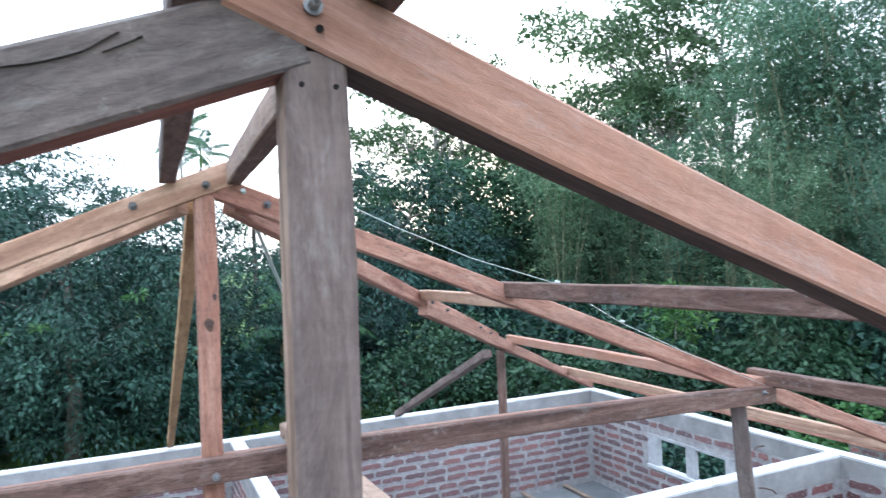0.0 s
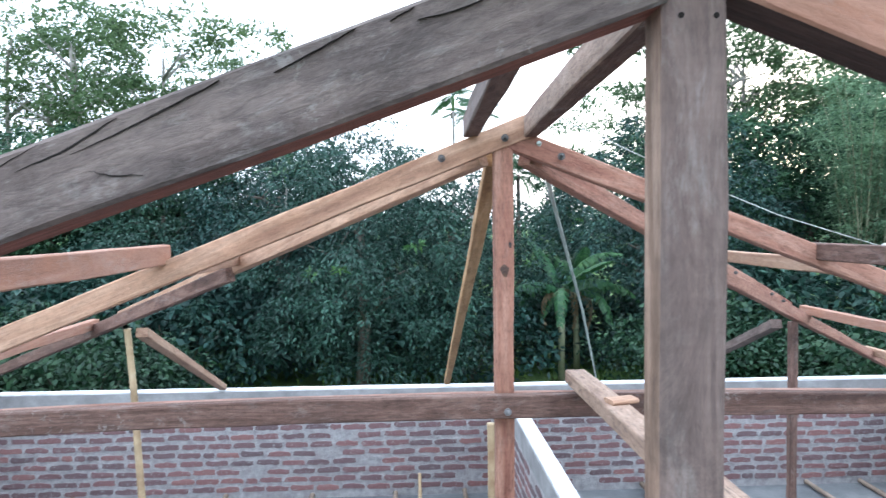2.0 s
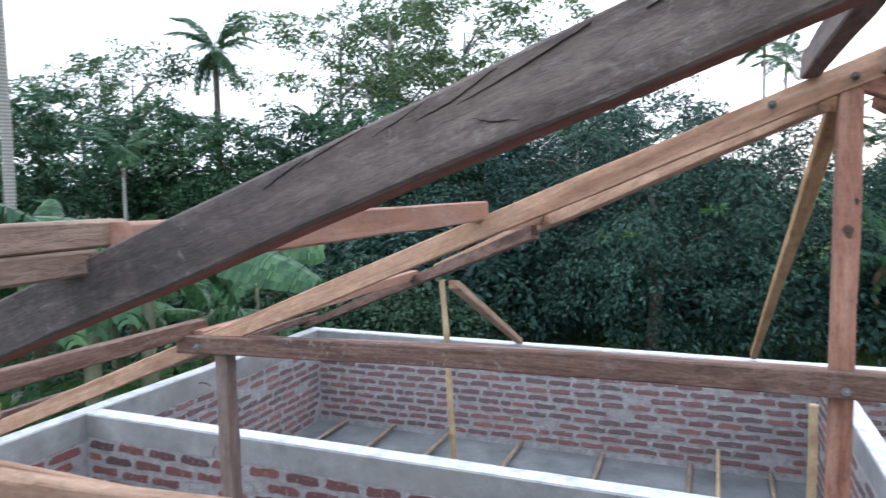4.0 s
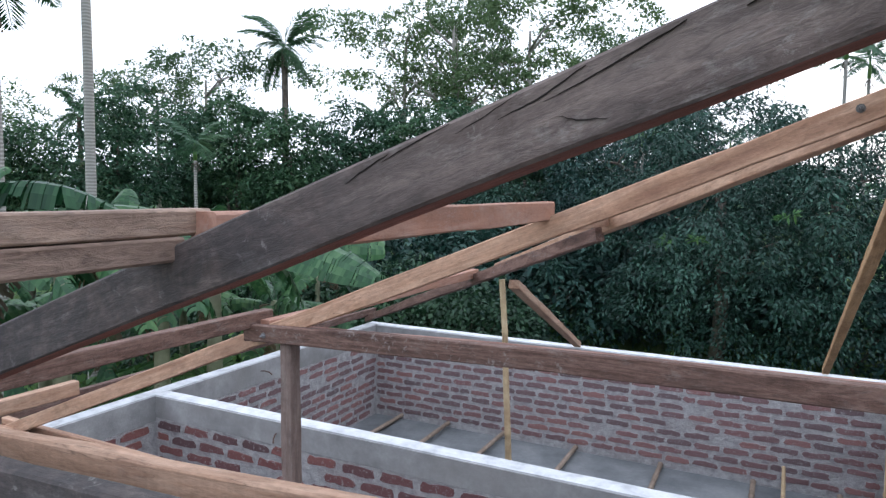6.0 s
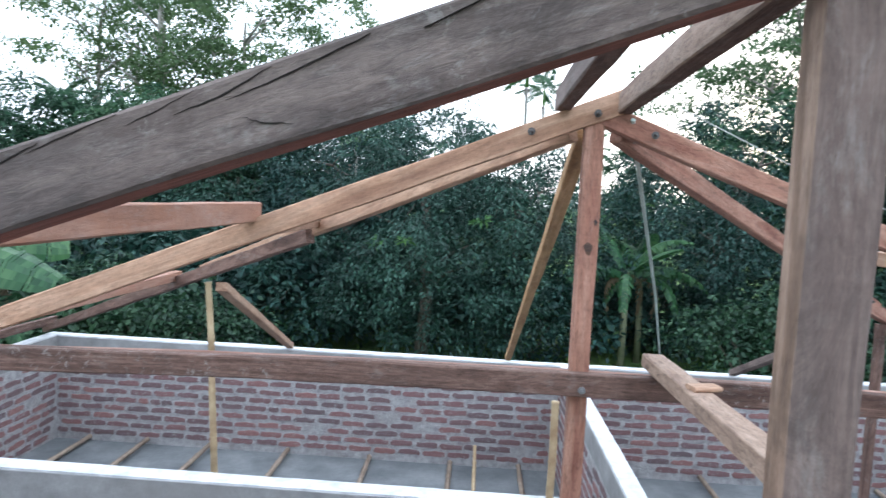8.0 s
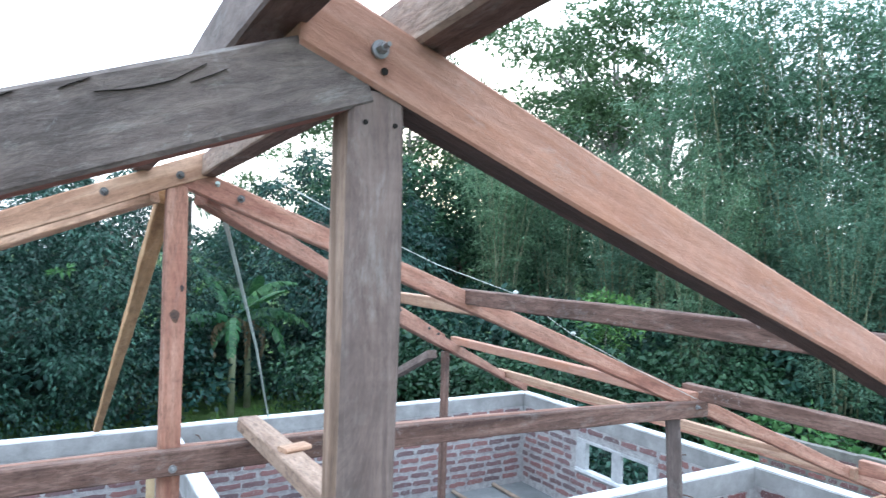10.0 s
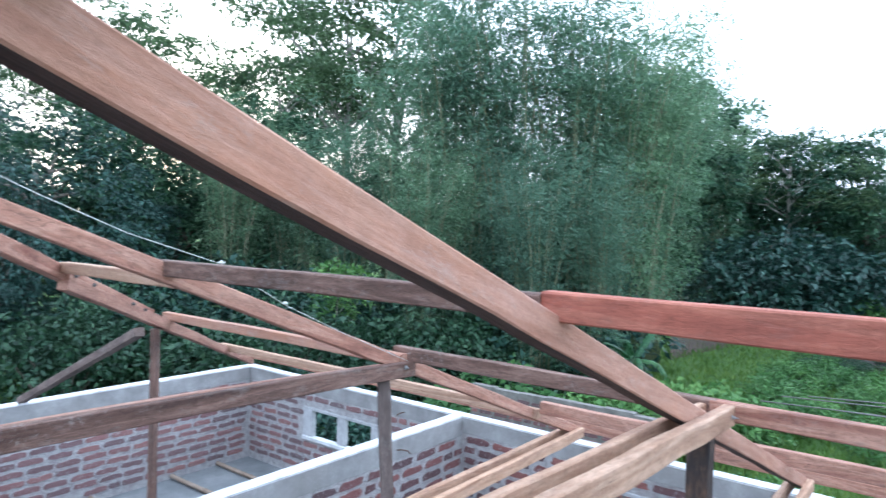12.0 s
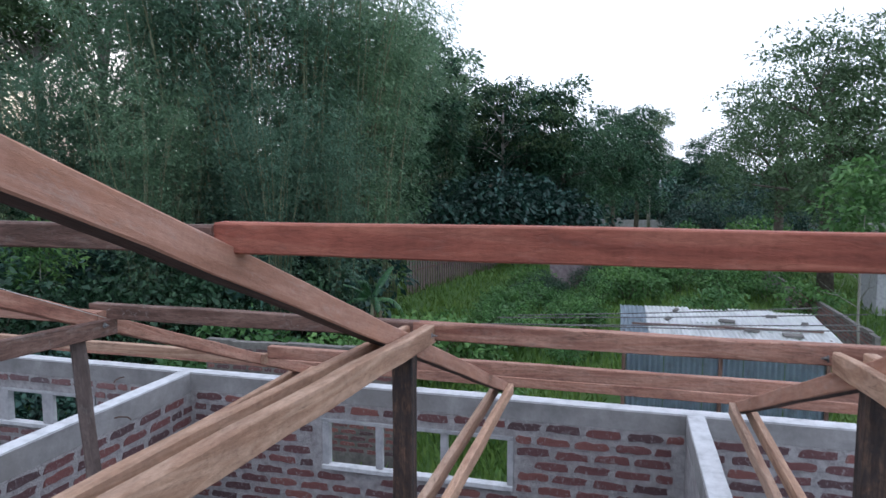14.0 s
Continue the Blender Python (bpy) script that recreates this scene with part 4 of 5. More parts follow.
# tall leafy trees
tall = tree(12, 12, lump_set(5, 12, 2.9, 9, 0.22), 11500, 0.29, L_MID, M_BARK, "tall leafy broadleaf tree with an uneven crown", r=0.2, per=72, clump=0.85, shell=0.48, flat=0.6, jitter=0.5)
spread_out(tall, [(25, 26, 0.76, 0), (38, 28, 0.84, 40), (47.5, 34, 0.74, 310), (51.5, 32, 0.7, 190), (57, 33, 0.72, 90), (63, 33, 0.74, 270), (69.5, 33, 0.9, 160), (72, 42, 1.25, 10), (75.8, 50, 1.2, 130), (19.5, 29, 0.72, 70), (31, 29, 0.74, 150), (35, 30, 0.8, 220), (-17, 27, 0.7, 40), (-22, 26, 0.7, 200), (-28, 27, 0.68, 300), (-34, 28, 0.7, 100), (-25, 31, 0.75, 60), (-37, 31, 0.66, 190), (-31, 33, 0.74, 230),
                  (-40, 27, 0.66, 10), (-44, 29, 0.72, 150), (-53, 26, 0.7, 250), (-48, 30, 0.7, 80), (-66, 22, 0.7, 130), (-59, 28, 0.6, 20), (82, 47, 1.0, 20), (85, 47, 1.0, 120), (78.8, 48, 1.03, 290), (91, 66, 1.02, 200), (89.2, 60, 0.95, 30), (87.2, 55, 0.84, 100),
                  (28, 36, 0.84, 20), (13, 38, 0.72, 250), (95.8, 85, 0.88, 140), (93.2, 105, 0.8, 0), (97, 110, 0.8, 75), (88, 90, 0.9, 300)])
# airy tree with sky showing through the crown
airy = tree(14, 14, [(0, 0, 12.4, 3.2, 2.8, 1.1), (-3.6, 0.4, 11.0, 2.3, 2.0, 0.9), (3.6, -0.3, 11.6, 2.4, 2.2, 1.0), (1.2, 0.5, 9.6, 2.6, 2.4, 1.0), (-1.8, -0.6, 8.8, 2.6, 2.4, 1.2), (4.2, 0.3, 9.2, 1.9, 1.7, 0.8), (-4.4, 0.2, 8.8, 1.6, 1.6, 0.8)],
            7600, 0.2, L_AIRY, M_PALE_BARK, "tall airy tree with light foliage and open branches", trunk=11.5, r=0.17, spread=3.6, nl=16, per=52, clump=0.62, shell=0.3, aspect=0.5, flat=0.5, jitter=0.7)
spread_out(airy, [(-20, 36, 1.14, 0), (-26, 38, 1.2, 140), (-30.5, 41, 1.15, 250), (-15, 42, 1.1, 80), (-46.5, 33, 0.84, 30), (-50, 36, 0.8, 220), (33, 40, 1.0, 60), (92, 70, 0.9, 0), (38.5, 33, 0.95, 300), (24.5, 34, 1.15, 170), (44, 33, 1.25, 250), (80, 46, 0.84, 90), (19, 37, 0.9, 20), (27, 36, 1.1, 110), (48.5, 33, 1.25, 10), (41, 37, 1.3, 200)])
# broad spreading tree beyond the yard
broad = tree(16, 12, [(0, 0, 7.5, 4.2, 4.0, 3.2), (-3.0, 0, 5.2, 3.0, 2.8, 2.4), (3.2, 0.5, 5.6, 3.2, 3.0, 2.6), (0.5, -1.0, 10.2, 2.6, 2.4, 1.6), (-2.0, 1.0, 9.0, 2.3, 2.2, 1.4)], 18500, 0.2, L_AIRY, M_BARK,
             "broad spreading green tree with feathery layered branches", r=0.28, spread=3.6, nl=9, per=72, clump=0.95, droop=0.2, shell=0.65, flat=0.4)
spread_out(broad, [(105, 33, 1.0, 0), (112, 30, 0.95, 120), (101.5, 44, 0.92, 220), (-63, 33, 0.8, 60), (-72, 26, 0.8, 190), (118, 40, 0.9, 45)])
young = tree(17, 5, [(0, 0, 3.6, 1.0, 1.0, 0.8), (0.5, 0.2, 2.8, 0.8, 0.8, 0.5), (-0.5, 0, 4.3, 0.8, 0.8, 0.5)], 1500, 0.2, L_LIGHT, M_PALE_BARK, "young yellow-green tree with a thin pale trunk", r=0.03, spread=0.9, nl=6, per=14, clump=0.3, shell=0.2)
spread_out(young, [(107.5, 20, 1.1, 0), (44, 19, 0.8, 50)])
snag = thing("bare_tree", at(88.8, 62), "pale forked tree trunk, nearly bare", "tree", "trees round the house")
bm = bmesh.new()
b0 = at(88.8, 62)
tube(bm, [b0, b0 + Vector((0, 0.2, 3.2)), b0 + Vector((0, -0.4, 5))], [0.25, 0.2, 0.13], 8)
tube(bm, [b0 + Vector((0, 0.2, 3.2)), b0 + Vector((0, -1.6, 5.5)), b0 + Vector((0, -2.0, 7))], [0.14, 0.1, 0.05], 7)
finish("trunk", bm, M_PALE_BARK, snag, smooth=True)
pole = thing("utility_pole", at(92.8, 84), "slender pale concrete utility pole by the road", "pole")
bm = bmesh.new()
c = at(92.8, 84)
tube(bm, [c, c + Vector((0, 0, 6.5))], [0.16, 0.1], 10)
finish("shaft", bm, M_FRAME, pole, smooth=True)
beam("crossarm", c + Vector((0, -0.7, 6.1)), c + Vector((0, 0.7, 6.1)), 0.08, 0.08, M_RING, pole)


# bamboo grove
def bamboo_clump(seed, h, label):
    rs = np.random.RandomState(seed)
    t = thing("bamboo_clump", (0, 0, 0), label, "bamboo", "bamboo clumps")
    cen, ow = [], []
    for i in range(22):
        a, q = rs.random_sample() * 6.28, 0.9 * rs.random_sample()
        b = Vector((q * math.cos(a), q * math.sin(a), 0))
        hh = h * (0.7 + 0.36 * rs.random_sample())
        a2 = a + rs.normal() * 0.4
        lean = 1.6 * rs.random_sample() + 0.5
        o = Vector((math.cos(a2), math.sin(a2), 0)) * lean
        pts = [b + o * (u ** 2.4) + Vector((0, 0, hh * (u - 0.05 * u ** 4))) for u in (0, 0.25, 0.5, 0.75, 0.9, 1.0)]
        bm = bmesh.new()
        tube(bm, pts, [0.036, 0.034, 0.029, 0.02, 0.011, 0.004], 6)
        finish("culm", bm, M_CULM, t, smooth=True)
        for j in range(38):
            u = 0.1 + 0.9 * rs.random_sample() ** 0.66
            k = min(4, int(u * 4.99))
            us = (0, 0.25, 0.5, 0.75, 0.9, 1.0)
            k = max(q_ for q_ in range(5) if us[q_] <= u)
            p = pts[k].lerp(pts[k + 1], (u - us[k]) / (us[k + 1] - us[k]))
            d = Vector((rs.normal(), rs.normal(), 0.2)).normalized()
            ln = 0.4 + 1.15 * rs.random_sample() * (1.2 - u * 0.6)
            g0 = p + d * ln * (0.35 + 0.65 * rs.random_sample())
            for s in range(23):
                cen.append(g0 + Vector((rs.normal() * 0.24, rs.normal() * 0.24, rs.normal() * 0.12)))
                ow.append(d)
    cen, ow = np.array([tuple(c) for c in cen]), np.array([tuple(c) for c in ow])
    place("foliage", quads("foliage", leaf_quads(rs, cen, ow, 0.18, 0.25, 0.55, 0.75), L_BAMBOO), t)
    return t


clump = bamboo_clump(21, 12.5, "tall bamboo clump with pale culms and fine leaves")
spread_out(clump, [(44.5, 24, 0.74, 0), (49, 23, 0.86, 80), (54, 22.5, 1.16, 150), (59, 22, 1.14, 220), (63.5, 22, 1.1, 300), (67.5, 22.5, 1.04, 30), (70, 26, 1.0, 110), (74.5, 43, 1.1, 200), (71, 37, 1.25, 60), (40, 26, 0.7, 250), (36, 30, 0.72, 10), (42.5, 30, 0.8, 90),
                   (56, 28, 1.0, 20), (66, 28, 1.0, 60), (35, 25, 0.8, 120), (51, 19.5, 0.62, 40), (61, 19, 0.6, 190), (66, 20, 0.58, 280)])


# undergrowth
def bush(seed, n, size, mat, label, aspect=0.5, droop=0.4):
    t = thing("bush", (0, 0, 0), label, "bush", "bushes")
    rs = np.random.RandomState(seed)
    place("foliage", quads("foliage", crown_quads(seed, [(0, 0, 0.9, 1.5, 1.4, 0.9), (0.9, 0.2, 0.7, 1.0, 1.0, 0.8), (-0.9, -0.1, 0.8, 1.1, 1.0, 0.9), (0.1, 0.2, 1.5, 0.9, 0.9, 0.7)], n, size, aspect, droop, 0.4, 18, 0.5), mat), t)
    bm = bmesh.new()
    for i in range(7):
        a = i * 0.9
        tube(bm, [(0.1 * math.cos(a), 0.1 * math.sin(a), -0.05), (0.5 * math.cos(a), 0.5 * math.sin(a), 0.7), (0.9 * math.cos(a), 0.8 * math.sin(a), 1.3)], [0.03, 0.02, 0.008], 5)
    finish("woody_base", bm, M_BARK, t)
    return t


rs0 = random.Random(3)
shrub = bush(31, 4500, 0.12, L_UNDER, "leafy green shrub in the undergrowth")
spread_out(shrub, [(83.6, 28.5, 0.5, 10), (82.6, 27, 0.42, 80), (84.8, 27.5, 0.4, 150), (87.3, 30, 0.55, 210), (81.6, 26, 0.4, 300), (88.4, 31, 0.45, 20)] + [(a, 16 + 5 * rs0.random(), 0.85 + 0.6 * rs0.random(), 360 * rs0.random()) for a in (*range(-54, -19, 4), *range(23, 67, 4))])
shrub2 = bush(32, 3000, 0.16, L_DARK, "dark green shrub in the undergrowth")
spread_out(shrub2, [(a + 2.5, 20 + 4 * rs0.random(), 1.2 + 0.8 * rs0.random(), 360 * rs0.random()) for a in range(-52, 65, 6)] + [(a, 47 + 4 * rs0.random(), 1.5 + 0.7 * rs0.random(), 360 * rs0.random()) for a in (71, 73, 75.5, 78, 80, 82, 83.5)] + [(75.5, 39, 2.1, 10), (77.5, 41, 2.3, 80), (79.5, 42, 2.5, 150), (81.5, 43, 2.4, 220), (83.4, 44, 2.2, 290), (85.4, 46, 1.9, 20)] + [(41.6, 13.2, 0.9, 20), (44.5, 12.6, 0.8, 200)] + [(83 + 1.7 * q, 79 + 3 * rs0.random(), 1.7 + 0.9 * rs0.random(), 360 * rs0.random()) for q in range(14)] + [(94 + 1.6 * q, 66 + 4 * rs0.random(), 1.0 + 0.5 * rs0.random(), 360 * rs0.random()) for q in range(7)])
weed = bush(33, 950, 0.22, L_LIGHT, "bright green broad-leaved weeds in the yard", 0.62, 0.5)
spread_out(weed, [(81, 24, 0.5, 0), (81, 19, 0.45, 50), (82.5, 25, 0.5, 100), (82.5, 29, 0.6, 150), (79, 21, 0.5, 200), (90.5, 28, 0.7, 250), (92, 33, 0.9, 290), (95, 36, 0.8, 330), (99, 38, 0.9, 10), (102, 34, 0.8, 70),
                  (90, 40, 0.9, 140), (86, 42, 1.0, 180), (104, 26, 0.7, 220), (77, 17, 0.7, 260), (74, 16, 0.8, 300), (70, 15, 0.8, 340), (98, 30, 0.6, 30), (101, 30, 0.6, 75), (94.5, 47, 1.1, 20), (100, 52, 1.2, 100),
                  (83.5, 50, 1.3, 200), (106, 45, 1.2, 300), (-60, 10, 0.8, 0), (-52, 12, 0.9, 80), (-44, 14, 0.9, 160), (-66, 9, 0.8, 240), (64, 14, 0.8, 20), (58, 15, 0.9, 100), (80, 12.2, 0.5, 10)] + [(87.5 + 12 * rs0.random(), 24 + 20 * rs0.random(), 0.4 + 0.4 * rs0.random(), 360 * rs0.random()) for _ in range(20)] + [(79 + 9 * rs0.random(), 17 + 10 * rs0.random(), 0.3 + 0.2 * rs0.random(), 360 * rs0.random()) for _ in range(22)])

# far woods behind everything
rs = np.random.RandomState(8)
n = 36000
aa = np.radians(np.where(rs.random(n) < 0.5, 76 + 46 * rs.random(n), -80 + 156 * rs.random(n)))
dd = 95 + 45 * rs.random(n)
hh = np.array([7.5 + 3.5 * noise.noise((7 * a, 2.0, 0.5)) + 2.0 * noise.noise((31 * a, 5.0, 0.5)) for a in aa])
cen = np.stack([EYE0.x + dd * np.sin(aa), EYE0.y + dd * np.cos(aa), hh * rs.random(n) ** 0.6], axis=1)
ow = np.stack([-np.sin(aa), -np.cos(aa), 0.3 + 0 * aa], axis=1)
tagged(place("far_woods", quads("far_woods", leaf_quads(rs, cen, ow, 1.1, 0.55, 0.2, 0.8), L_MID)), "distant dark green woodland along the horizon", "woods", kind="stuff")

# grass tufts over the yard and along the wood's edge
rs = np.random.RandomState(5)
n = 42000
aa = np.radians(np.where(rs.random(n) < 0.75, 66 + 50 * rs.random(n), -60 + 126 * rs.random(n)))
dd = 9 + 36 * rs.random(n) ** 1.3
cen = np.stack([EYE0.x + dd * np.sin(aa), EYE0.y + dd * np.cos(aa), np.zeros(n)], axis=1)
keep = ~((cen[:, 0] > -5.4) & (cen[:, 0] < 5.5) & (cen[:, 1] > -7) & (cen[:, 1] < 5.2)) & ~((cen[:, 0] > 12.6) & (cen[:, 0] < 14.8) & (cen[:, 1] > -6.4) & (cen[:, 1] < -2.1))
cen = cen[keep]
tufts = quads("grass", leaf_quads(rs, cen, np.tile([0, 0, 1.0], (len(cen), 1)), 0.27, 0.18, -0.3, 0.45), L_GRASS)
tagged(place("grass", tufts), "uneven green grass and weeds", "grass", kind="stuff")


# palms
def frond_mesh(ln, width, droop, n, mat, seed):
    rs = np.random.RandomState(seed)
    V = []
    for i in range(n):
        u = 0.12 + 0.86 * i / n
        for s in (-1, 1):
            c = np.array([ln * u * (1 - 0.18 * droop * u), 0, ln * (0.42 * u - droop * u * u)])
            w = width * math.sin(math.pi * min(1, u * 0.9 + 0.12)) ** 0.6 * (0.85 + 0.3 * rs.random_sample())
            d = np.array([0.55, s * 0.9, -0.35 - 0.6 * rs.random_sample()])
            d /= np.linalg.norm(d)
            k = np.array([0.022 + ln * 0.007, 0, 0.004])
            V.append([c - k, c + d * w * 0.5 - k * 0.9 + [0, 0, 0.02], c + d * w, c + d * w * 0.5 + k])
        c0 = np.array([ln * u * (1 - 0.18 * droop * u), 0, ln * (0.42 * u - droop * u * u)])
        u1 = u + 0.9 / n
        c1 = np.array([ln * u1 * (1 - 0.18 * droop * u1), 0, ln * (0.42 * u1 - droop * u1 * u1)])
        q = np.array([0, 0.02 * (1.2 - u), 0])
        V.append([c0 - q, c1 - q, c1 + q, c0 + q])
    V.append([[0, -0.03, 0], [ln * 0.13, -0.02, ln * 0.05], [ln * 0.13, 0.02, ln * 0.05], [0, 0.03, 0]])
    return quads("frond", np.array(V), mat)


def palm(name, h, r, nf, ln, width, droop, mat, label, shaft=True, seed=1, trunk_mat=None, tilts=(-46, 42)):
    t = thing(name, (0, 0, 0), label, "palm tree", "palms")
    rs = np.random.RandomState(seed)
    bm = bmesh.new()
    k = max(8, int(h / 0.35))
    pts = [Vector((0.1 * math.sin(2.2 * i / k), 0.08 * math.sin(1.4 * i / k), h * i / k)) for i in range(k + 1)]
    tube(bm, pts, [r * (1.25 - 0.35 * i / k) * (1 + 0.03 * (i % 2)) for i in range(k + 1)], 12)
    finish("trunk", bm, trunk_mat or M_RINGED, t, smooth=True)
    top = pts[-1]
    if shaft:
        bm = bmesh.new()
        tube(bm, [top, top + Vector((0, 0, 0.25)), top + Vector((0, 0, 0.75))], [r * 1.15, r * 1.25, r * 0.5], 12)
        finish("crownshaft", bm, L_LIGHT, t, smooth=True)
        bm = bmesh.new()
        for i in range(40):
            a, q = rs.random_sample() * 6.28, rs.random_sample()
            c = top + Vector((math.cos(a) * (r * 1.2 + 0.12 * q), math.sin(a) * (r * 1.2 + 0.12 * q), -0.05 - 0.4 * q))
            tube(bm, [c - Vector((0, 0, 0.025)), c, c + Vector((0, 0, 0.025))], [0.008, 0.022, 0.008], 5)
        finish("fruit_cluster", bm, M_BARK, t)
    me = frond_mesh(ln, width, droop, 34, mat, seed)
    for i in range(nf):
        tilt = tilts[0] + (tilts[1] - tilts[0]) * ((i * 0.7549) % 1)
        m = Matrix.Translation(top + Vector((0, 0, 0.65 if shaft else 0.1))) @ pose(0, 0, 0, 0, 0, 137.5 * i) @ pose(0, 0, 0, 0, tilt, 0)
        place("frond", me, t, m)
    return t


areca = palm("areca_palm", 8.6, 0.064, 9, 1.7, 0.5, 0.55, L_FROND, "slender areca palm with a ringed pale trunk", seed=3)
spread_out(areca, [(-61.0, 12, 0.84, 0), (-55.3, 13.6, 1.25, 60), (3.4, 38, 1.3, 0), (5.2, 40, 1.22, 90), (-9, 29, 0.95, 40), (-0.5, 34, 0.74, 150), (1.5, 36, 0.78, 250), (-4, 37, 0.8, 20), (-47.2, 17, 0.62, 200), (-33, 38, 0.95, 10), (-10.5, 23.5, 0.72, 100)])
coco = palm("coconut_palm", 11.2, 0.15, 26, 2.5, 0.5, 0.72, L_FROND, "coconut palm with long drooping fronds", False, 5, M_BARK, (-62, 62))
sapling = palm("young_palm", 0.5, 0.06, 10, 2.2, 0.6, 0.5, L_LIGHT, "young palm with long bright green fronds near the ground", False, 9, M_BARK)
spread_out(sapling, [(-58, 8.6, 1.0, 0), (-50, 9.6, 1.1, 70), (-44.5, 11, 1.0, 150), (-66, 8, 1.1, 200), (-38, 13, 1.0, 300), (-62, 10.5, 1.2, 30)])
spread_out(coco, [(-40.5, 31, 0.97, 0), (-55.5, 36, 0.72, 70), (-66, 30, 0.9, 130), (9, 30, 0.62, 20)])


# banana plants with torn leaves
def banana_leaf(ln, w, seed, arch=0.55, mat=None, torn=0.5):
    rs = np.random.RandomState(seed)
    V = []
    n = 46

    def rib(u):
        return np.array([ln * (u - 0.22 * arch * u * u), 0, ln * (0.75 * u - arch * 1.15 * u * u)])

    for s in (-1, 1):
        i = 0
        while i < n:
            k = min(n - i, 1 + int(rs.random_sample() * (2 + 5 * (1 - torn))))
            tear = min(1.0, torn * (0.45 + 0.75 * rs.random_sample()))
            twist = 0.5 * torn * rs.normal()
            for q in range(k):
                u0 = 0.1 + 0.9 * (i + q) / n
                u1 = 0.1 + 0.9 * (i + q + (1.0 if q < k - 1 else 0.8)) / n
                w0 = w * math.sin(math.pi * min(1.0, 0.06 + 0.9 * u0)) ** 0.5
                w1 = w * math.sin(math.pi * min(1.0, 0.06 + 0.9 * u1)) ** 0.5
                a, b = rib(u0), rib(u1)

                def pt(c, ww, f):
                    return c + np.array([(0.16 + 0.45 * twist * f) * f * ww, s * ww * f * (1 - 0.45 * tear * f), 0.22 * ww * f - (0.3 + 1.15 * tear) * ww * f * f])

                for f0, f1 in ((0.0, 0.35), (0.35, 0.7), (0.7, 1.0)):
                    V.append([pt(a, w0, f0), pt(b, w1, f0), pt(b, w1, f1), pt(a, w0, f1)])
            i += k
    for i in range(n):
        u0, u1 = i / n, (i + 1) / n
        q = np.array([0, 0.022 * (1.1 - u0), 0.004])
        z = np.array([0, 0, 0.008])
        V.append([rib(u0) - q - z, rib(u1) - q - z, rib(u1) + q - z, rib(u0) + q - z])
    return quads("leaf", np.array(V), mat or L_BANANA)


BLEAF = [banana_leaf(2.7, 0.32, 1, 0.62, None, 0.85), banana_leaf(2.4, 0.3, 2, 0.78, None, 0.65), banana_leaf(2.2, 0.33, 3, 0.3, None, 0.25), banana_leaf(1.7, 0.2, 4, 1.1, L_DRY, 0.9), banana_leaf(2.3, 0.42, 5, 0.3, None, 0.16)]


def banana(h, spec, label):
    t = thing("banana_plant", (0, 0, 0), label, "banana plant", "banana plants")
    bm = bmesh.new()
    tube(bm, [(0, 0, -0.05), (0.02, 0, h * 0.5), (0.05, 0.02, h)], [0.13, 0.11, 0.06], 10)
    finish("stem", bm, M_CULM, t, smooth=True)
    for k, turn, tilt, *roll in spec:
        place("leaf", BLEAF[k], t, Matrix.Translation((0.04, 0.01, h - 0.1)) @ pose(0, 0, 0, 0, 0, turn) @ pose(0, 0, 0, 0, tilt, 0) @ pose(0, 0, 0, roll[0] if roll else 0, 0, 0))
    return t


ba = banana(3.3, [(0, 10, 8), (1, 75, 16), (2, 130, -26), (0, 200, 10), (1, 255, 20), (2, 310, -5), (3, 40, 30), (3, 170, 35), (0, 340, -30), (1, 165, 24)], "banana plant with wide torn leaves and hanging dry ones")
spread_out(ba, [(-54, 11.8, 0.95, 0), (-58.5, 10.6, 0.92, 100), (-48.5, 12.5, 0.9, 215), (-41.5, 11.5, 0.85, 130), (-69, 9, 1.0, 310), (-38, 16, 0.8, 20), (12.6, 20, 0.86, 0), (13.9, 21, 0.82, 140), (13.2, 23, 0.92, 60), (78.5, 42, 0.75, 90), (69, 18, 0.5, 200)])

wide = banana(4.2, [(4, 58, 22, 50), (4, 30, 34, 35), (1, 250, 4), (0, 75, 22, 20), (0, 235, 8), (1, 150, 10), (3, 200, 30), (1, 300, 16)], "banana plant with one broad whole leaf held out")
spread_out(wide, [(-46.5, 9.6, 1.0, 0)])
torn = banana(4.12, [(0, 231, -8), (0, 216, 6, 12), (0, 250, 8, -8), (0, 60, 10), (1, 40, 18), (3, 100, 25), (3, 190, 30), (1, 330, 8)], "banana plant with long combed leaves arching over")
spread_out(torn, [(-50.5, 9.3, 1.0, 0), (-57.5, 8.8, 0.97, 20), (-65, 8.6, 1.0, 40)])

# ---- yard: shed, walls, fence, road ----
def corrugated(name, lo, ux, uy, nx, pitch, amp, mat, parent, label=""):
    """A ribbed sheet: lo is a corner, ux runs across the ribs, uy along them."""
    lo, ux, uy = Vector(lo), Vector(ux), Vector(uy)
    nrm = ux.cross(uy).normalized()
    k = max(4, int(ux.length / pitch * 6))
    bm = bmesh.new()
    top = []
    for i in range(k + 1):
        o = nrm * amp * math.sin(2 * math.pi * ux.length / pitch * i / k)
        top.append([bm.verts.new(lo + ux * (i / k) + uy * v + o) for v in (0, 0.5, 1)])
    for a, b in zip(top, top[1:]):
        for j in range(2):
            bm.faces.new((a[j], b[j], b[j + 1], a[j + 1]))
    g = bmesh.ops.solidify(bm, geom=bm.faces[:], thickness=0.004)
    return finish(name, bm, mat, parent, None, label)


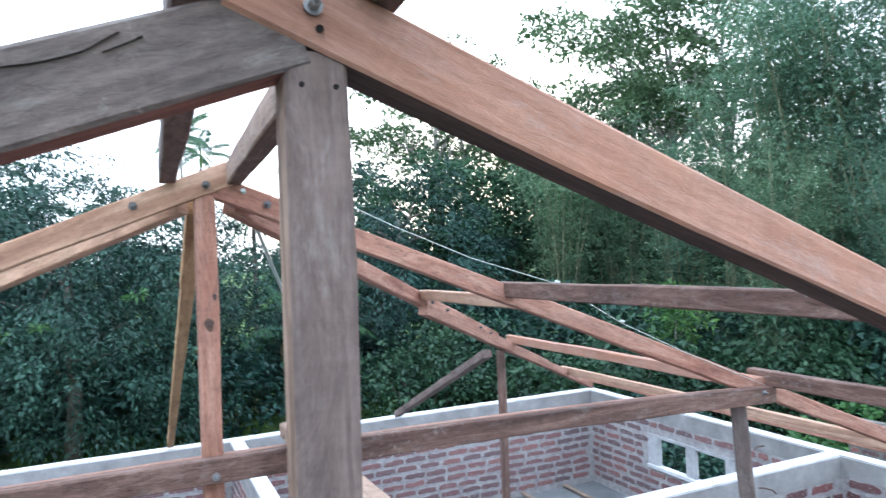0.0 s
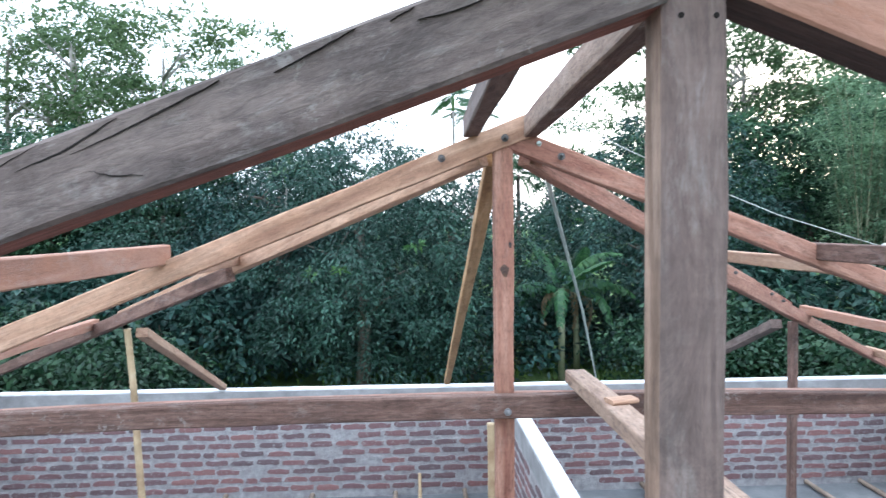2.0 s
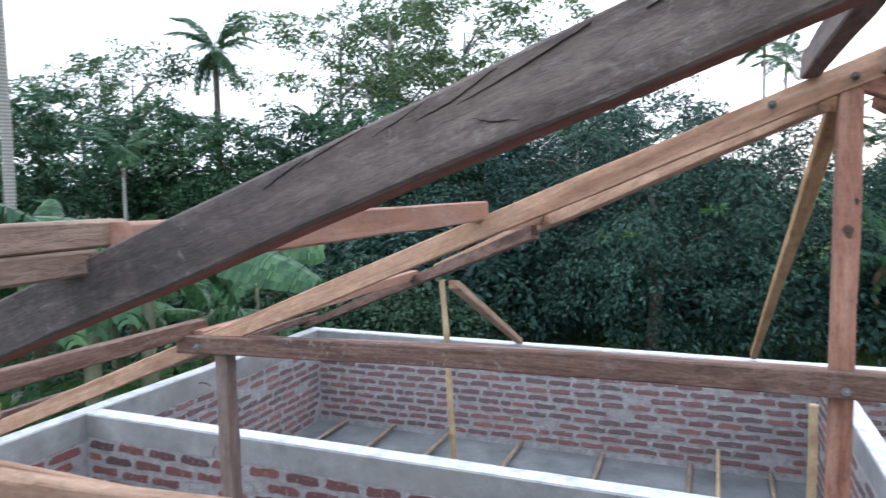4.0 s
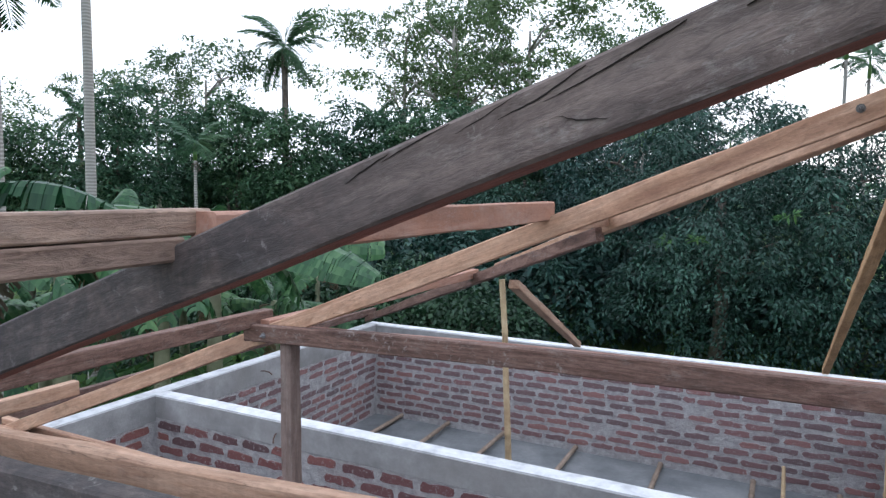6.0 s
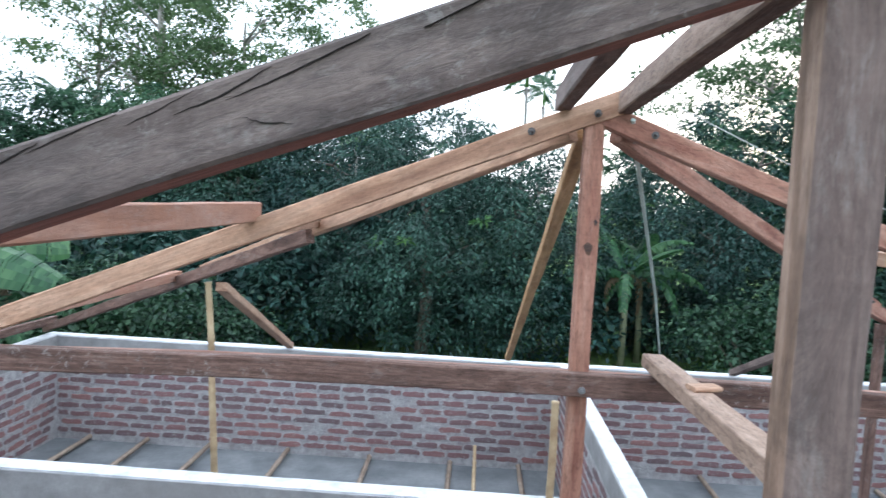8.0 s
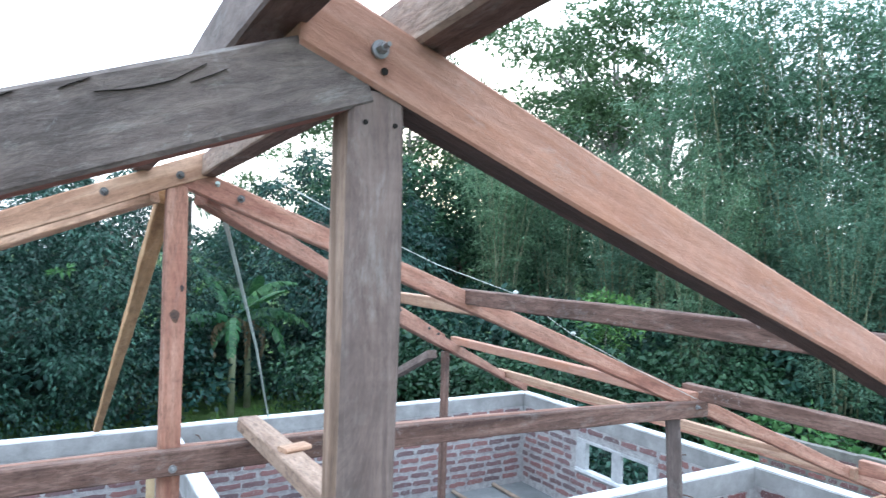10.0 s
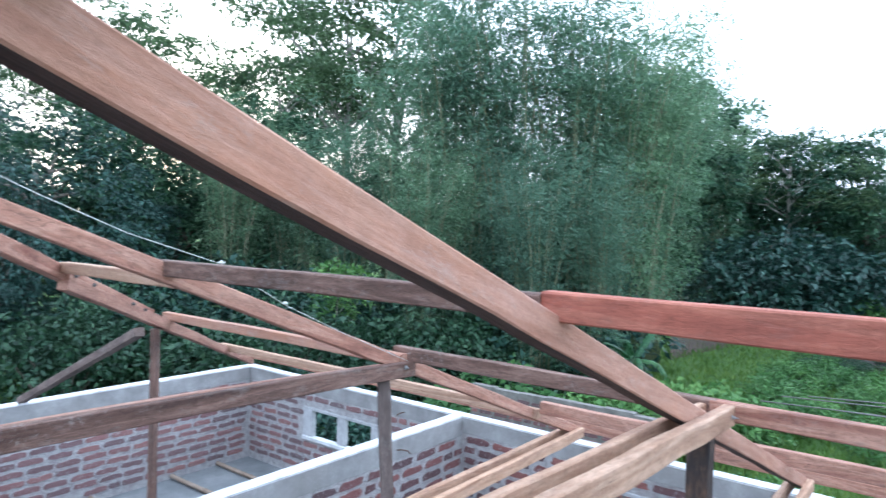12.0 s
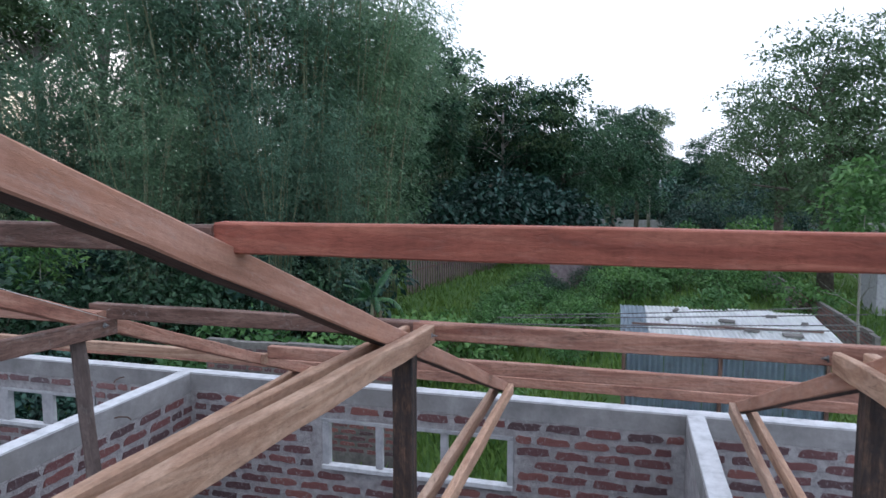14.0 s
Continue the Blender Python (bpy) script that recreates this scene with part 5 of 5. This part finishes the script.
shed = thing("shed", (13.7, -4.25, 0), "low shed of corrugated tin with patched shiny roof sheets", "shed")
edges = (-2.38, -2.9, -3.75, -4.55, -5.35, -6.12)
for i, (ya, yb) in enumerate(zip(edges, edges[1:])):
    for j in range(2):
        corrugated("roof_sheet", (12.58 + 1.12 * j + 0.04 * math.sin(i * 3), ya, 1.92 + 0.062 * j + 0.016 * (i % 2)), (0, yb - ya - 0.06, 0.012 * math.sin(i)), (1.2, 0.03 * math.sin(i + j), 0.06 + 0.012 * math.sin(2 * i + j)), 8, 0.085, 0.012, M_TIN_OLD if i == 0 else M_TIN, shed)
for x, y, w, l in ((13.72, -3.3, 0.2, 0.1), (14.5, -3.5, 0.22, 0.09), (13.75, -4.4, 0.12, 0.3), (12.9, -5.4, 0.16, 0.34), (14.3, -5.3, 0.1, 0.2), (13.1, -4.75, 0.1, 0.26), (13.8, -5.8, 0.12, 0.12)):
    bm = bmesh.new()
    add_box(bm, (-w / 2, -l / 2, 0), (w / 2, l / 2, 0.05))
    bmesh.ops.bevel(bm, geom=bm.edges[:], offset=0.012, segments=1, affect="EDGES")
    tagged(finish("roof_stone", bm, M_STONE, None, pose(x, y, 1.94 + 0.052 * (x - 12.58) + 0.004, 0, -3, 20 * math.sin(9 * x))), "dark stone holding down the tin roof", "stone", "stones on the shed roof")
for i in range(5):
    corrugated("wall_sheet", (12.9, -2.5 - 0.7 * i, 0.35), (0.0, -0.69, 0.0), (0, 0, 1.56), 8, 0.1, 0.014, M_TIN_OLD, shed)
for i in range(3):
    corrugated("wall_sheet", (12.9 + 0.62 * i, -2.48, 0.3), (0.6, 0.0, 0.0), (0, 0, 1.6), 8, 0.1, 0.014, M_TIN_OLD, shed)
for x, y in ((12.88, -2.46), (12.88, -4.2), (12.88, -6.0), (14.7, -2.46), (14.7, -6.0)):
    beam("post", (x, y, 0), (x, y, 1.93), 0.07, 0.07, W_BROWN, shed)
for i, (p0, p1) in enumerate((((12.6, 0.3, 1.95), (13.3, -6.6, 2.16)), ((12.8, 0.0, 2.05), (13.9, -6.9, 2.26)), ((12.9, -0.4, 2.1), (14.3, -6.2, 2.28)), ((12.7, -0.9, 1.98), (12.95, -6.5, 2.12)))):
    bm = bmesh.new()
    tube(bm, sag(p0, p1, 8, 0.02), [0.011] * 9, 6)
    tagged(finish("steel_rod", bm, M_STEEL), "long grey rod lying over the tin shed", "rod", "rods on the shed")
tagged(beam("roof_weight", (13.2, -2.6, 2.0), (13.3, -6.0, 2.0), 0.04, 0.04, W_BROWN), "thin brown pole weighing down the tin roof", "pole")


def block_wall(name, p0, p1, h, label, mat=None, w=0.13, piece="brick", step=(0.27, 0.1)):
    """A rough free-standing wall with bricks let into its near face."""
    p0, p1 = Vector(p0), Vector(p1)
    t = thing(name, (p0 + p1) / 2, label, "wall")
    L = (p1 - p0).length
    m = Matrix.Translation(p0) @ pose(0, 0, 0, 0, 0, math.degrees(math.atan2(p1.y - p0.y, p1.x - p0.x)))
    bm = bmesh.new()
    k = max(2, int(L / 0.5))
    for i in range(k):
        add_box(bm, (L * i / k, 0, -0.05), (L * (i + 1) / k, w, h + 0.05 * noise.noise((i * 0.7, h, p0.x))))
    finish("wall_core", bm, mat or M_MORTAR, t, m)
    return t, m, L


bwall, _, _ = block_wall("boundary_wall", (9.6, 0.9, 0), (9.6, 4.4, 0), 2.1, "rough grey brick boundary wall beside the house", M_STONE)
ywall, _, _ = block_wall("yard_wall", (34, -8.65, 0), (18.8, -8.65, 0), 0.85, "low dark brick wall at the edge of the yard", M_STONE)
pw, pm, pl_ = block_wall("brick_block", (30, 0.8, -0.1), (30, -0.95, -0.1), 1.5, "small unplastered brick block in the weeds", M_BLOCK, 1.2)
bm = bmesh.new()
add_box(bm, (74, -60, -0.3), (74.4, 40, 0.92))
tagged(finish("road_wall", bm, M_RING), "long grey roadside wall in the distance", "wall")
for y in range(-58, 40, 7):
    bm = bmesh.new()
    add_box(bm, (73.9, y, -0.3), (74.5, y + 0.4, 1.08))
    tagged(finish("wall_pier", bm, M_RING), "grey pier of the roadside wall", "pier", "road wall piers")
fence = thing("fence", (32, 5.6, 0), "old grey-brown board fence at the wood's edge", "fence")
f0, f1 = Vector((27, 6.6, 0)), Vector((37.4, 4.6, 0))
for i in range(44):
    q = f0.lerp(f1, i / 43)
    beam("slat", (q.x, q.y, -0.1), (q.x, q.y, 1.45 + 0.15 * math.sin(i * 2.7)), 0.03, 0.24, W_POST, fence, rough=0.006)
beam("rail", (f0.x, f0.y - 0.05, 0.95), (f1.x, f1.y - 0.05, 0.95), 0.04, 0.06, W_BROWN, fence)
white = thing("small_house", at(108.2, 30), "pale plastered hut wall at the yard's far side", "hut")
bm = bmesh.new()
c = at(108.2, 30)
add_box(bm, (c.x - 1, c.y - 3, -0.1), (c.x + 1, c.y + 0.3, 1.6))
finish("wall", bm, M_FRAME, white)
bm = bmesh.new()
add_box(bm, (c.x - 1.2, c.y - 3.2, 1.6), (c.x + 1.2, c.y + 0.5, 1.7))
finish("roof", bm, M_TIN_OLD, white)


# ---- bricks of the house walls ----
def brick_mesh(seed, ln, h, ragged, mat):
    """The uneven red face of one brick, standing proud of smeared mortar."""
    rs = random.Random(seed)
    pts = []
    for x, z in ((-0.5, -0.42), (-0.4, -0.5), (-0.15, -0.5), (0.1, -0.5), (0.35, -0.5), (0.5, -0.4), (0.5, 0.0), (0.48, 0.45), (0.3, 0.5), (0.05, 0.5), (-0.2, 0.5), (-0.42, 0.5), (-0.5, 0.1)):
        pts.append((ln * x * (1 - 0.1 * rs.random()) + 0.009 * rs.uniform(-1, 1), h * z * (0.98 - ragged * rs.random() ** 1.2)))
    bm = bmesh.new()
    a = [bm.verts.new((x * 1.02, 0.004, z * 1.05)) for x, z in pts]
    b = [bm.verts.new((x * 0.97, -0.0045 - 0.003 * rs.random(), z * 0.93)) for x, z in pts]
    n = len(pts)
    for i in range(n):
        bm.faces.new((a[i], a[(i + 1) % n], b[(i + 1) % n], b[i]))
    bm.faces.new(b)
    bmesh.ops.recalc_face_normals(bm, faces=bm.faces[:])
    me = bpy.data.meshes.new("brick")
    bm.to_mesh(me)
    bm.free()
    me.materials.append(mat)
    return me


SMALL = ([brick_mesh(100 + i, 0.243, 0.067, 0.4, M_BRICK_DUSTY) for i in range(14)], [brick_mesh(200 + i, 0.116, 0.067, 0.4, M_BRICK_DUSTY) for i in range(7)], 0.258, 0.0915)
LARGE = ([brick_mesh(300 + i, 0.268, 0.074, 0.34, M_BRICK) for i in range(14)], [brick_mesh(400 + i, 0.128, 0.074, 0.34, M_BRICK) for i in range(7)], 0.3, 0.1015)


def lay(parent, origin, direction, length, z0, z1, facing, skip=(), seed=0, keep=0.97, size=SMALL):
    """Courses of bricks on a wall face; facing: degrees by which the -y face is turned."""
    rs = random.Random(seed)
    LONG, HALF, PITCH, COURSE = size
    o, d = Vector(origin), Vector(direction)
    k = int((z1 - z0) / COURSE)
    for c in range(k):
        z = z1 - COURSE * (c + 0.5)
        s = 0.02 + (PITCH / 2 if c % 2 else 0) + 0.03 * rs.uniform(-1, 1)
        first, past = True, False
        while s + 0.06 < length:
            half = (first and c % 2 == 1) or rs.random() < 0.06
            if first and c % 2:
                s = 0.015
            first = False
            if s + PITCH > length + 0.02:
                half = True
            ln = PITCH / 2 if half else PITCH
            if s + ln > length + 0.02:
                break

            def blocked(w):
                q = o + d * (s + w / 2)
                q = q.y if abs(d.y) > 0.5 else q.x
                return any(a - w / 2 + 0.01 < q < b + w / 2 - 0.01 and y0 - 0.03 < z < y1 + 0.03 for a, b, y0, y1 in skip)

            if blocked(ln) and not half and not blocked(PITCH / 2):
                half, ln = True, PITCH / 2
            if blocked(ln):
                s += 0.03
                past = True
                continue
            if past and c % 2 and not half:  # the bond starts anew beside an opening
                half, ln = True, PITCH / 2
            past = False
            mid = s + ln / 2 + 0.006 * rs.uniform(-1, 1)
            s += ln * rs.uniform(0.98, 1.04)
            p = o + d * mid
            if rs.random() > keep:
                continue
            m = Matrix.Translation((p.x, p.y, z + 0.006 * rs.uniform(-1, 1))) @ pose(0, 0, 0, 0, 0, facing) @ pose(0, 0, 0, 0, 1.6 * rs.uniform(-1, 1), 180 * 0)
            place("brick", rs.choice(HALF if half else LONG), parent, m)


lay(wall_nw, (XW0, YN0, 0), (1, 0, 0), XP0 - XW0, 1.86, 2.832, 0, seed=1)
lay(wall_ne, (XP1, YN0, 0), (1, 0, 0), XE0 - XP1, 1.86, 2.832, 0, seed=2)
lay(wall_w, (XW0, YC1, 0), (0, 1, 0), YN0 - YC1, 1.86, 2.78, 90, seed=3, keep=0.9)
lay(wall_w, (XW0, YS0, 0), (0, 1, 0), YC0 - YS0, 2.1, 2.78, 90, seed=4, keep=0.9, size=LARGE)
lay(wall_e, (XE0, YN0, 0), (0, -1, 0), YN0 - YC1, 1.86, 2.84, -90, [WIN_N], seed=5)
lay(wall_e, (XE0, YC0, 0), (0, -1, 0), YC0 - YS0, 1.75, 2.84, -90, [WIN_S], seed=6, size=LARGE)
lay(wall_e, (XE0, YS1, 0), (0, -1, 0), 1.6, 1.9, 2.84, -90, seed=7, size=LARGE)
lay(wall_cw, (XW0, YC0, 0), (1, 0, 0), XP0 - XW0, 1.9, 2.815, 0, seed=8, size=LARGE)
lay(wall_ce, (XP0, YC0, 0), (1, 0, 0), XE0 - XP0, 1.9, 2.815, 0, seed=9, size=LARGE)
lay(wall_p, (XP0, YN0, 0), (0, -1, 0), YN0 - YC1, 1.86, 2.8, -90, seed=10)
lay(wall_p, (XP1, YC1, 0), (0, 1, 0), YN0 - YC1, 1.86, 2.8, 90, seed=11)
lay(ywall, (19, -8.65, 0), (1, 0, 0), 9.0, 0.12, 0.8, 180, seed=13, size=LARGE)
lay(bwall, (9.47, 4.4, 0), (0, -1, 0), 3.5, 0.3, 2.0, -90, seed=12, size=LARGE)
